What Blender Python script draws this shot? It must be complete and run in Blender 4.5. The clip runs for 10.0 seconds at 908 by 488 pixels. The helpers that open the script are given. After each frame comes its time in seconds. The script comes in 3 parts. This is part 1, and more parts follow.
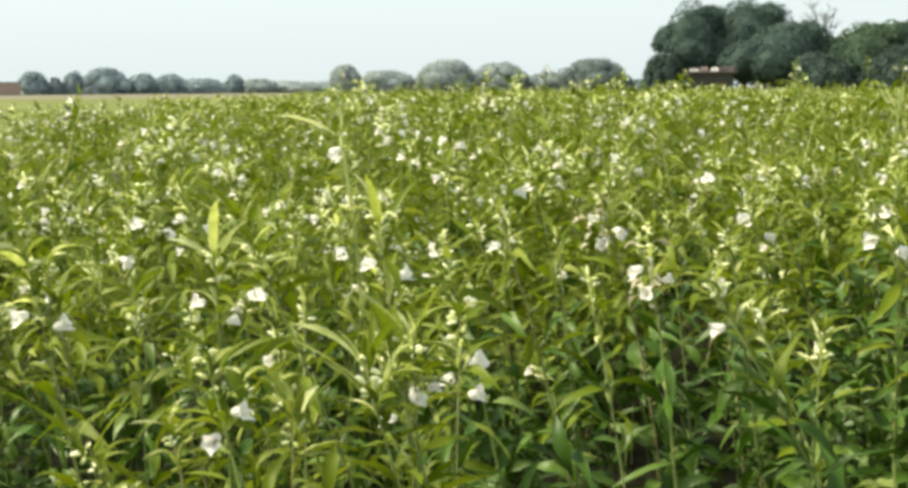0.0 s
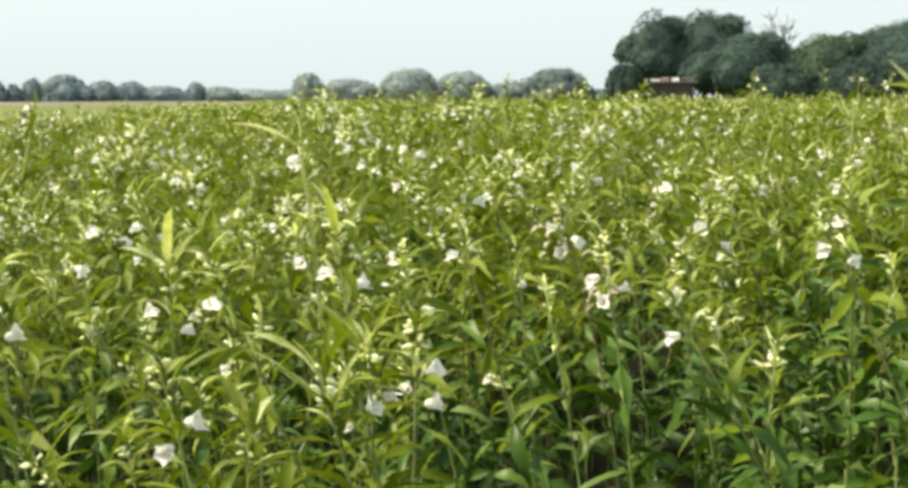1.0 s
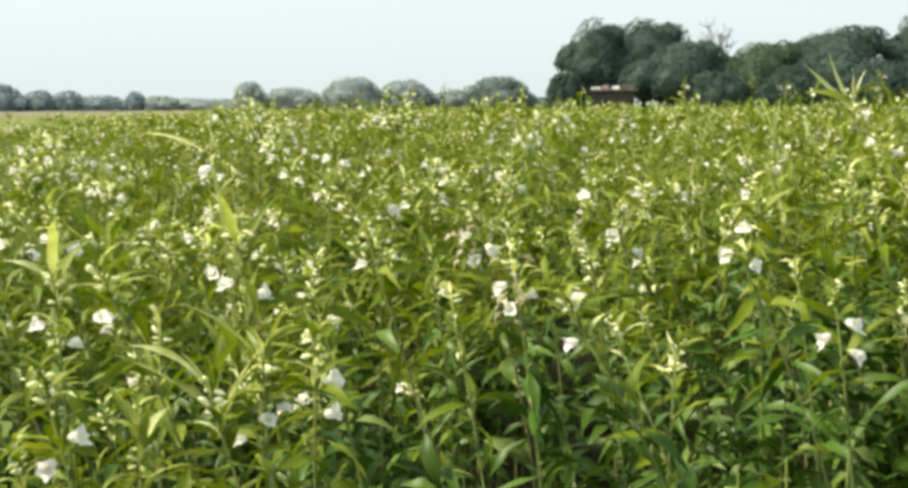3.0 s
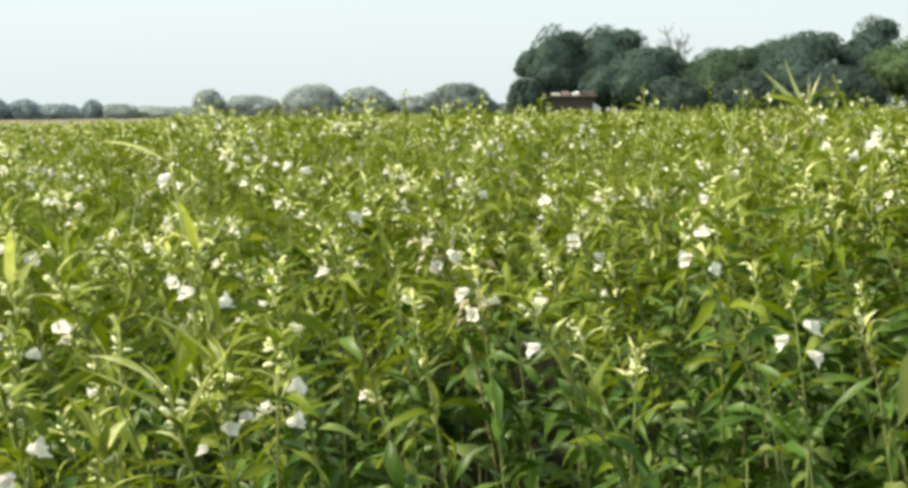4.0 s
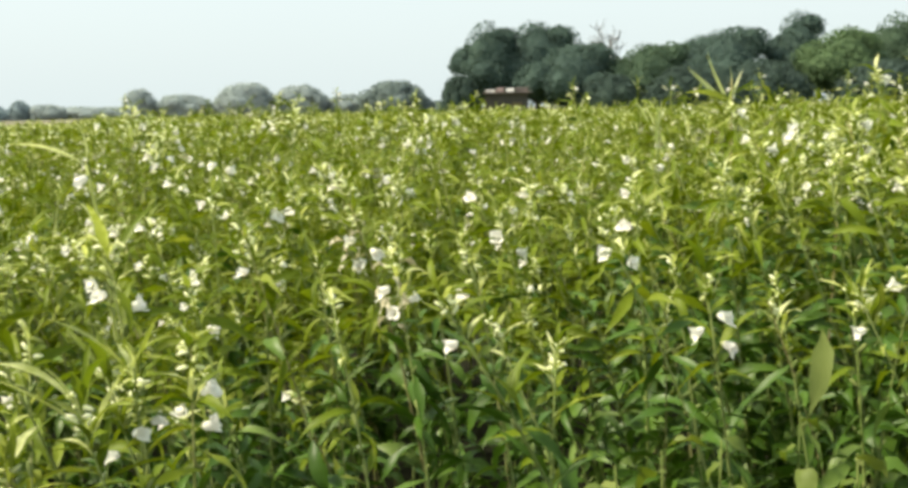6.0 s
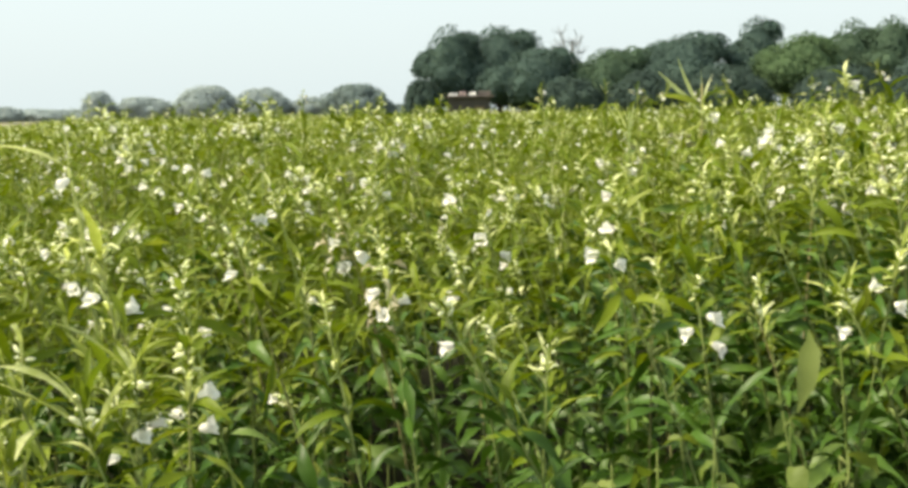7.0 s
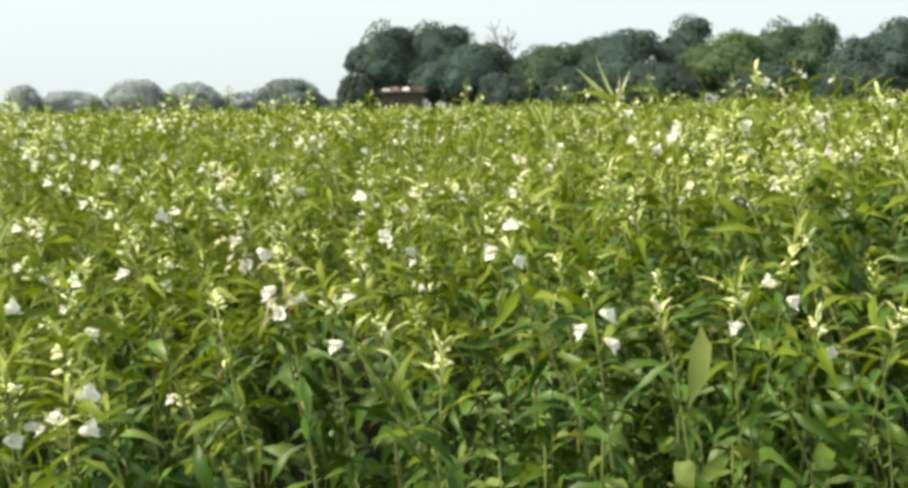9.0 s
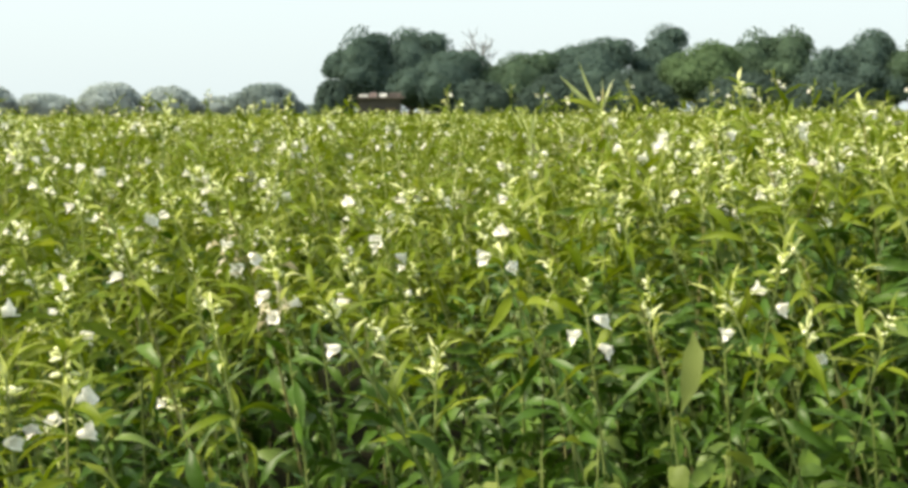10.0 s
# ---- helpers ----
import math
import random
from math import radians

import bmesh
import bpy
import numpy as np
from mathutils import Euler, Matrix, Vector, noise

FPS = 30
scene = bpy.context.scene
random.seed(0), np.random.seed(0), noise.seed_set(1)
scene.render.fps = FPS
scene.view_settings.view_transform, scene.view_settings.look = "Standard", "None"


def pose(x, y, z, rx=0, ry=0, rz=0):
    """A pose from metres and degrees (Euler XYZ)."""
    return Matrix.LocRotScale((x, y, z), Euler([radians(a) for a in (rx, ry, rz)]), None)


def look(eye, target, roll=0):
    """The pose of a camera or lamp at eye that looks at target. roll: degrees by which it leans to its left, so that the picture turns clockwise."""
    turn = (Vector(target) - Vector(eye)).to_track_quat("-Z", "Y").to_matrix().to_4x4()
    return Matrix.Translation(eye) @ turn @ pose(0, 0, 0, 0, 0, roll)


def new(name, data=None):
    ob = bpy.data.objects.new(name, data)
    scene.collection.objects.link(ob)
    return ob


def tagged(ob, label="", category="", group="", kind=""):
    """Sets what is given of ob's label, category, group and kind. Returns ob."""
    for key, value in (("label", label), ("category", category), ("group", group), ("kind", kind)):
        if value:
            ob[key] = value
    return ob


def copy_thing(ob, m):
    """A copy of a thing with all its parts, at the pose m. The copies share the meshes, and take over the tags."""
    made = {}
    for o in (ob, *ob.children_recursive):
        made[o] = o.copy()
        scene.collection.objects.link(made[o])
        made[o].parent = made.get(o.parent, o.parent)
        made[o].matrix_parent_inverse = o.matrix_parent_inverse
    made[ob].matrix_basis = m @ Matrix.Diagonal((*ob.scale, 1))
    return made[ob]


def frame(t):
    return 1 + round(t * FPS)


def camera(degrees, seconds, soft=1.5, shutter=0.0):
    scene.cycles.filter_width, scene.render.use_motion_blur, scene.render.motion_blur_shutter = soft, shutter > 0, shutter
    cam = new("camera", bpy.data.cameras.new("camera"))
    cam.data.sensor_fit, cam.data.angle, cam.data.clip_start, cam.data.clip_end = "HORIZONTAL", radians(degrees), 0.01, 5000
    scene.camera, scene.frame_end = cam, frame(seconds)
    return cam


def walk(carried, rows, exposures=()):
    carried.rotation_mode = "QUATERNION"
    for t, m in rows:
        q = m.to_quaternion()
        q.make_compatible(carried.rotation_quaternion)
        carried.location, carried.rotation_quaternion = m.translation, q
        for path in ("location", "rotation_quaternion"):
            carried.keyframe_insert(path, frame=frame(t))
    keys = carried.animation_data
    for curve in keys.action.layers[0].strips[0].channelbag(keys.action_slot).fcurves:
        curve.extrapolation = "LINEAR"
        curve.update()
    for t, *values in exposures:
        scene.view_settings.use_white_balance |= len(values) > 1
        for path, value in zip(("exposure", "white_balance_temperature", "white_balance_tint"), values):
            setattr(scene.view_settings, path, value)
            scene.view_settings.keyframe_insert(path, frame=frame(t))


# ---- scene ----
cam = camera(45.0, 10.0, soft=3.6)
PATH = [
    (0.0, (-0.011, -0.000, 1.550), (-0.012, 9.901, 0.145), -0.40),
    (0.5, (-0.007, -0.001, 1.550), (0.180, 9.903, 0.180), -0.24),
    (1.0, (-0.002, -0.001, 1.550), (0.335, 9.904, 0.223), -0.13),
    (1.5, (-0.002, -0.002, 1.550), (0.434, 9.904, 0.254), -0.25),
    (2.0, (-0.001, -0.003, 1.550), (0.537, 9.899, 0.264), -0.32),
    (2.5, (0.022, -0.004, 1.550), (0.714, 9.892, 0.289), -0.40),
    (3.0, (0.065, -0.004, 1.550), (0.908, 9.881, 0.296), -0.33),
    (4.5, (0.065, -0.007, 1.550), (1.404, 9.832, 0.366), -0.74),
    (5.0, (0.086, -0.007, 1.550), (1.540, 9.813, 0.348), -0.74),
    (5.5, (0.115, -0.008, 1.550), (1.705, 9.788, 0.318), -0.98),
    (7.0, (0.047, -0.010, 1.550), (2.136, 9.694, 0.344), -1.01),
    (7.5, (0.056, -0.011, 1.550), (2.293, 9.660, 0.336), -0.68),
    (8.0, (0.068, -0.012, 1.550), (2.441, 9.632, 0.379), -0.95),
    (8.5, (0.092, -0.012, 1.550), (2.670, 9.573, 0.330), -0.98),
    (9.0, (0.114, -0.013, 1.550), (2.782, 9.542, 0.294), -0.78),
    (9.5, (0.095, -0.014, 1.550), (2.923, 9.496, 0.303), -0.64),
    (10.0, (0.080, -0.015, 1.550), (2.960, 9.487, 0.352), -0.20),
]
walk(cam, [(t, look(eye, target, roll)) for t, eye, target, roll in PATH], exposures=((0, 0.85), (4.5, 0.82), (7.5, 0.84), (10, 0.90)))

# ---- world and sun: a bright, hazy, overcast afternoon ----
SUN_AZ, SUN_EL = radians(80), radians(52)  # azimuth counted to the left of +y
world = bpy.data.worlds.new("world")
scene.world = world
world.use_nodes = True
wn, wl = world.node_tree.nodes, world.node_tree.links
wn.clear()
sky = wn.new("ShaderNodeTexSky")
sky.sky_type, sky.sun_disc = "NISHITA", False
sky.sun_elevation, sky.sun_rotation = SUN_EL, -SUN_AZ
sky.air_density, sky.dust_density, sky.ozone_density = 1.2, 5.0, 1.0
sky_bg = wn.new("ShaderNodeBackground")
sky_bg.inputs["Strength"].default_value = 0.02
veil = wn.new("ShaderNodeBackground")  # the even white of the cloud veil
veil.inputs["Color"].default_value = (0.85, 0.965, 0.965, 1)
veil.inputs["Strength"].default_value = 0.508
both = wn.new("ShaderNodeAddShader")
wout = wn.new("ShaderNodeOutputWorld")
wl.new(sky.outputs[0], sky_bg.inputs[0])
wl.new(sky_bg.outputs[0], both.inputs[0])
wl.new(veil.outputs[0], both.inputs[1])
wl.new(both.outputs[0], wout.inputs[0])

sun = new("sun", bpy.data.lights.new("sun", "SUN"))
sun.data.energy, sun.data.angle, sun.data.color = 5.0, radians(12), (1.0, 0.91, 0.69)
sun_way = Vector((-math.sin(SUN_AZ) * math.cos(SUN_EL), math.cos(SUN_AZ) * math.cos(SUN_EL), math.sin(SUN_EL)))
sun.matrix_world = look(sun_way * 50, (0, 0, 0))


# ---- materials ----
def nodes_of(name):
    m = bpy.data.materials.new(name)
    m.use_nodes = True
    n = m.node_tree.nodes
    n.clear()
    return m, n, m.node_tree.links


def ramp_node(n, stops):
    r = n.new("ShaderNodeValToRGB")
    el = r.color_ramp.elements
    while len(el) < len(stops):
        el.new(0.5)
    for e, (p, c) in zip(el, stops):
        e.position, e.color = p, (*c, 1)
    return r


def leafy(name, stops, rough=0.5, through_light=0.35, glow=(1.3, 1.35, 0.6), grain=60.0, bump=0.15, gloss=0.14):
    """Living leaf tissue: one tint a leaf, mottling on it, a sheen, and light that passes through."""
    m, n, l = nodes_of(name)
    info, geo = n.new("ShaderNodeObjectInfo"), n.new("ShaderNodeNewGeometry")
    add = n.new("ShaderNodeMath")
    add.operation = "ADD"
    fract = n.new("ShaderNodeMath")
    fract.operation = "FRACT"
    l.new(info.outputs["Random"], add.inputs[0])
    l.new(geo.outputs["Random Per Island"], add.inputs[1])
    l.new(add.outputs[0], fract.inputs[0])
    co = n.new("ShaderNodeTexCoord")
    tex = n.new("ShaderNodeTexNoise")
    tex.inputs["Scale"].default_value, tex.inputs["Detail"].default_value = grain, 3
    l.new(co.outputs["Object"], tex.inputs["Vector"])
    mix = n.new("ShaderNodeMath")
    mix.operation = "MULTIPLY_ADD"
    mix.inputs[1].default_value, mix.inputs[2].default_value = 0.45, -0.22
    l.new(tex.outputs["Fac"], mix.inputs[0])
    total = n.new("ShaderNodeMath")
    total.operation = "ADD"
    l.new(fract.outputs[0], total.inputs[0])
    l.new(mix.outputs[0], total.inputs[1])
    r = ramp_node(n, stops)
    l.new(total.outputs[0], r.inputs[0])
    b = n.new("ShaderNodeBump")
    b.inputs["Strength"].default_value, b.inputs["Distance"].default_value = bump, 0.002
    l.new(tex.outputs["Fac"], b.inputs["Height"])
    p = n.new("ShaderNodeBsdfPrincipled")
    p.inputs["Roughness"].default_value = rough
    p.inputs["Specular IOR Level"].default_value = gloss
    l.new(r.outputs[0], p.inputs["Base Color"])
    l.new(b.outputs[0], p.inputs["Normal"])
    tint = n.new("ShaderNodeVectorMath")
    tint.operation = "MULTIPLY"
    tint.inputs[1].default_value = glow
    l.new(r.outputs[0], tint.inputs[0])
    tr = n.new("ShaderNodeBsdfTranslucent")
    l.new(tint.outputs[0], tr.inputs["Color"])
    ms = n.new("ShaderNodeMixShader")
    ms.inputs[0].default_value = through_light
    l.new(p.outputs[0], ms.inputs[1])
    l.new(tr.outputs[0], ms.inputs[2])
    o = n.new("ShaderNodeOutputMaterial")
    l.new(ms.outputs[0], o.inputs[0])
    return m


def plain(name, stops, scale=3.0, fine=40.0, rough=0.9, bump=0.4, dist=0.02):
    """A dry, matt surface with broad stains and fine grain."""
    m, n, l = nodes_of(name)
    co = n.new("ShaderNodeTexCoord")
    t1, t2 = n.new("ShaderNodeTexNoise"), n.new("ShaderNodeTexNoise")
    t1.inputs["Scale"].default_value, t1.inputs["Detail"].default_value = scale, 4
    t2.inputs["Scale"].default_value, t2.inputs["Detail"].default_value = fine, 4
    for t in (t1, t2):
        l.new(co.outputs["Object"], t.inputs["Vector"])
    mx = n.new("ShaderNodeMath")
    mx.operation = "MULTIPLY_ADD"
    mx.inputs[1].default_value = 0.45
    half = n.new("ShaderNodeMath")
    half.operation = "MULTIPLY"
    half.inputs[1].default_value = 0.55
    l.new(t1.outputs["Fac"], half.inputs[0])
    l.new(t2.outputs["Fac"], mx.inputs[0])
    l.new(half.outputs[0], mx.inputs[2])
    r = ramp_node(n, stops)
    l.new(mx.outputs[0], r.inputs[0])
    b = n.new("ShaderNodeBump")
    b.inputs["Strength"].default_value, b.inputs["Distance"].default_value = bump, dist
    l.new(t2.outputs["Fac"], b.inputs["Height"])
    p = n.new("ShaderNodeBsdfPrincipled")
    p.inputs["Roughness"].default_value = rough
    p.inputs["Specular IOR Level"].default_value = 0.1
    l.new(r.outputs[0], p.inputs["Base Color"])
    l.new(b.outputs[0], p.inputs["Normal"])
    o = n.new("ShaderNodeOutputMaterial")
    l.new(p.outputs[0], o.inputs[0])
    return m


M_LEAF = leafy("sesame_leaf", [(0.0, (0.032, 0.072, 0.006)), (0.5, (0.049, 0.101, 0.010)), (0.85, (0.076, 0.133, 0.018)), (1.0, (0.115, 0.166, 0.036))], rough=0.42, gloss=0.2, through_light=0.13, glow=(1.05, 1.2, 0.4))
M_YOUNG = leafy("sesame_young_leaf", [(0.0, (0.103, 0.147, 0.007)), (0.5, (0.122, 0.167, 0.008)), (0.85, (0.150, 0.191, 0.012)), (1.0, (0.25, 0.285, 0.06))], rough=0.48, gloss=0.14, through_light=0.3, glow=(1.2, 1.2, 0.4))
M_TIP = leafy("sesame_shoot", [(0.0, (0.100, 0.145, 0.009)), (0.45, (0.155, 0.20, 0.018)), (0.75, (0.33, 0.37, 0.10)), (1.0, (0.66, 0.68, 0.36))], rough=0.5, through_light=0.36, glow=(1.15, 1.2, 0.6))
M_PALE = leafy("sesame_pale_shoot", [(0.0, (0.56, 0.60, 0.26)), (0.6, (0.66, 0.69, 0.36)), (1.0, (0.74, 0.75, 0.46))], rough=0.5, through_light=0.45, glow=(1.1, 1.1, 0.8))
M_STEM = leafy("sesame_stem", [(0.0, (0.15, 0.20, 0.05)), (0.7, (0.22, 0.265, 0.085)), (1.0, (0.26, 0.22, 0.10))], rough=0.55, through_light=0.05)
M_PETAL = leafy("sesame_petal", [(0.0, (0.95, 0.93, 0.84)), (0.6, (0.96, 0.95, 0.88)), (1.0, (0.94, 0.90, 0.84))], rough=0.6, through_light=0.45, glow=(1.03, 1.0, 1.0), gloss=0.1, bump=0.05)
M_BUD = leafy("sesame_bud", [(0.0, (0.52, 0.57, 0.17)), (0.4, (0.84, 0.86, 0.52)), (1.0, (0.95, 0.95, 0.76))], rough=0.55, through_light=0.4, glow=(1.05, 1.06, 0.95))
M_BROAD = leafy("broad_leaf", [(0.0, (0.085, 0.125, 0.018)), (0.5, (0.115, 0.155, 0.028)), (1.0, (0.165, 0.20, 0.05))], rough=0.55, gloss=0.25, through_light=0.3, glow=(1.15, 1.2, 0.4))
M_WITHER = leafy("withered_leaf", [(0.0, (0.42, 0.38, 0.24)), (0.5, (0.60, 0.56, 0.42)), (1.0, (0.76, 0.73, 0.60))], rough=0.8, gloss=0.05, through_light=0.35, glow=(1.1, 1.05, 0.9))
M_POD = leafy("sesame_pod", [(0.0, (0.13, 0.18, 0.05)), (1.0, (0.22, 0.25, 0.08))], rough=0.6, through_light=0.05)
# near-black soil: the shade between the plants is put into its colour
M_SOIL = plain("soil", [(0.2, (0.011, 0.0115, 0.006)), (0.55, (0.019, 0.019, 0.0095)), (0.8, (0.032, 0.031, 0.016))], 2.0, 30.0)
M_FIELD = plain("low_green_land", [(0.25, (0.07, 0.09, 0.022)), (0.5, (0.118, 0.138, 0.036)), (0.75, (0.17, 0.165, 0.065))], 0.06, 0.9)
M_FALLOW = plain("fallow_land", [(0.25, (0.115, 0.11, 0.07)), (0.5, (0.15, 0.14, 0.095)), (0.75, (0.18, 0.165, 0.12))], 0.02, 0.8)
M_BARK = plain("bark", [(0.3, (0.06, 0.05, 0.04)), (0.7, (0.15, 0.125, 0.10))], 1.5, 14.0)
M_GREYWOOD = plain("dead_wood", [(0.3, (0.15, 0.16, 0.16)), (0.7, (0.25, 0.26, 0.26))], 1.5, 14.0)
M_BRICK = plain("brick", [(0.3, (0.30, 0.22, 0.18)), (0.7, (0.42, 0.31, 0.26))], 2.0, 25.0)
M_MUD = plain("mud_plaster", [(0.3, (0.055, 0.05, 0.05)), (0.7, (0.095, 0.085, 0.08))], 1.0, 12.0)
M_TILE = plain("clay_tile", [(0.3, (0.10, 0.085, 0.08)), (0.7, (0.18, 0.15, 0.135))], 2.0, 9.0)
M_WHITE = plain("pale_sheet", [(0.3, (0.62, 0.60, 0.57)), (0.7, (0.78, 0.77, 0.74))], 2.0, 9.0)
M_CLOTH = plain("red_cloth", [(0.3, (0.28, 0.21, 0.20)), (0.7, (0.38, 0.30, 0.28))], 2.0, 9.0)
M_WOOD = plain("old_timber", [(0.3, (0.10, 0.075, 0.05)), (0.7, (0.2, 0.15, 0.1))], 2.0, 20.0)


# ---- mesh helpers ----
def mesh_of(name, verts, faces, mats, slots=None, smooth=True):
    me = bpy.data.meshes.new(name)
    me.from_pydata(verts, [], faces)
    for m in mats:
        me.materials.append(m)
    if slots is not None:
        me.polygons.foreach_set("material_index", slots)
    me.polygons.foreach_set("use_smooth", [smooth] * len(me.polygons))
    me.update()
    return me


def part_mesh(name, me, parent, m=None, label=""):
    ob = new(name, me)
    ob.parent = parent
    if m is not None:
        ob.matrix_basis = m
    return tagged(ob, label)


def part(name, bm, material, parent, label="", m=None):
    me = bpy.data.meshes.new(name)
    bm.to_mesh(me)
    bm.free()
    me.materials.append(material)
    return part_mesh(name, me, parent, m, label)


def tube(points, radii, sides=6, phase=0.0):
    """Vertices and faces of a tapering tube along points."""
    verts, faces = [], []
    pts = [Vector(p) for p in points]
    for i, p in enumerate(pts):
        way = (pts[min(i + 1, len(pts) - 1)] - pts[max(i - 1, 0)]).normalized()
        side = way.cross(Vector((0.31, 0.95, 0.05))).normalized()
        up = side.cross(way)
        for k in range(sides):
            a = 2 * math.pi * k / sides + phase
            verts.append(p + (side * math.cos(a) + up * math.sin(a)) * radii[i])
    for i in range(len(pts) - 1):
        for k in range(sides):
            k2 = (k + 1) % sides
            faces.append((i * sides + k, i * sides + k2, (i + 1) * sides + k2, (i + 1) * sides + k))
    faces.append(tuple(range((len(pts) - 1) * sides, len(pts) * sides)))
    return verts, faces


def leaf_shape(rng, width, droop, fold, wave, steps=7, rise=0.3):
    """A lance-shaped leaf one unit long from the origin along +x, with a short stalk, folded at the midrib: it rises, then arches over by droop radians."""
    verts, faces = [], []
    side_bend, turn = rng.uniform(-0.3, 0.3), rng.uniform(-1.1, 1.1) * (steps > 4)
    x = z = 0.0
    for i in range(steps + 1):
        s = i / steps
        w = width * (0.05 if s < 0.1 else math.sin(math.pi * min(1, (s - 0.1) / 0.9) ** 0.68) ** 0.9)
        if i == steps:
            w = 0.003
        if i:
            slope = rise - droop * (s - 0.5 / steps) ** 1.15
            x, z = x + math.cos(slope) / steps, z + math.sin(slope) / steps
        y = side_bend * s * s
        ripple = 2.2 * wave * math.sin(s * 11 + rng.random())
        w_one, w_two = w * rng.uniform(0.80, 1.14), w * rng.uniform(0.80, 1.14)
        c, q = math.cos(turn * s), math.sin(turn * s)
        up_l, up_r = (fold + ripple) * w_one, (fold - ripple) * w_two
        verts += [Vector((x, y - w_one * c - up_l * q, z + up_l * c - w_one * q)), Vector((x, y, z)), Vector((x, y + w_two * c - up_r * q, z + up_r * c + w_two * q))]
    for i in range(steps):
        a, b = 3 * i, 3 * i + 3
        faces += [(a, a + 1, b + 1, b), (a + 1, a + 2, b + 2, b + 1)]
    return verts, faces


def flower_shape(rng, sides=15):
    """A sesame blossom one unit long along +x: a narrow green calyx, a swelling tube and a flared mouth of five ragged lobes, the lowest the longest."""
    rings = ((0.0, 0.07), (0.08, 0.14), (0.25, 0.25), (0.55, 0.30), (0.74, 0.34), (0.86, 0.41), (0.94, 0.54))
    verts, faces, slots = [], [], []
    last = len(rings) - 1
    reach = [rng.uniform(0.7, 1.25) for _ in range(5)]
    curl = [rng.uniform(-0.16, 0.14) for _ in range(5)]
    for i, (x, r) in enumerate(rings):
        for k in range(sides):
            a = 2 * math.pi * k / sides - math.pi / 2
            n = int(((a + math.pi / 2) / (2 * math.pi) * 5 + 0.5) % 5)
            petal = 0.5 + 0.5 * math.cos(5 * (a + math.pi / 2))
            lobe, dx = 1.0, 0.0
            if i >= last - 1:
                e = 1.0 if i == last else 0.4
                lobe = 1 + e * ((0.80 + 0.28 * petal) * reach[n] - 1) + e * rng.uniform(-0.06, 0.06)
                dx = e * (curl[n] * petal - 0.10 * (1 - petal) + rng.uniform(-0.04, 0.04) + (0.24 * petal if n == 0 else 0))
            verts.append(Vector((x + dx, r * lobe * math.cos(a), r * lobe * math.sin(a) - 0.12 * x * x)))
    for i in range(last):
        for k in range(sides):
            k2 = (k + 1) % sides
            faces.append((i * sides + k, i * sides + k2, (i + 1) * sides + k2, (i + 1) * sides + k))
            slots.append(1 if i == 0 else 0)
    return verts, faces, slots


class Heap:
    """Collects copies of small shapes into one mesh, each with its material slot."""

    def __init__(self):
        self.v, self.f, self.s, self.n = [], [], [], 0

    def put(self, shape, m, slot):
        verts, faces = shape[0], shape[1]
        self.v += [m @ p for p in verts]
        n = self.n
        self.f += [tuple(i + n for i in f) for f in faces]
        self.s += [slot] * len(faces)
        self.n += len(verts)
        return self

    def mesh(self, name, mats, smooth=True):
        return mesh_of(name, self.v, self.f, mats, self.s, smooth)


# ---- the ground, one sheet to the horizon ----
def ground_z(d):
    """The land rises by about a metre between 60 and 350 m, to fit the camera's view."""
    s = max(0.0, min(1.0, (d - 60) / 290))
    return 1.0 * s * s * (3 - 2 * s)


def build_ground():
    """Tilled soil under the crop, open land beyond it, gently uneven."""
    rng = random.Random(3)
    rad = [0, 1, 2, 3.5, 5, 8, 12, 18, 26, 40, 60, 80, 100, 120, 150, 180, 215, 260, 310, 400, 700, 1200, 2200, 4000]
    seg = 72
    verts, faces, slots = [Vector((0, 0, 0))], [], []
    for i, r in enumerate(rad[1:]):
        for k in range(seg):
            a = 2 * math.pi * k / seg
            x, y = r * math.cos(a), r * math.sin(a)
            bumpy = 0.03 if r < 30 else 0.08
            verts.append(Vector((x, y, ground_z(r) + (bumpy * noise.noise((x * 0.4, y * 0.4, 0)) if r < 500 else 0))))
    for k in range(seg):
        faces.append((0, 1 + k, 1 + (k + 1) % seg))
        slots.append(0)
    for i in range(len(rad) - 2):
        for k in range(seg):
            k2 = (k + 1) % seg
            a, b = 1 + i * seg, 1 + (i + 1) * seg
            faces.append((a + k, b + k, b + k2, a + k2))
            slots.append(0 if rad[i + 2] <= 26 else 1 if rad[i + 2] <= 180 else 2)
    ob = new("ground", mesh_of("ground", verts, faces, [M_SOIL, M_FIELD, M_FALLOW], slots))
    tagged(ob, "flat farmland, near-black soil toned for shade under the crop, low green and fallow land beyond", "ground", kind="structure")


build_ground()

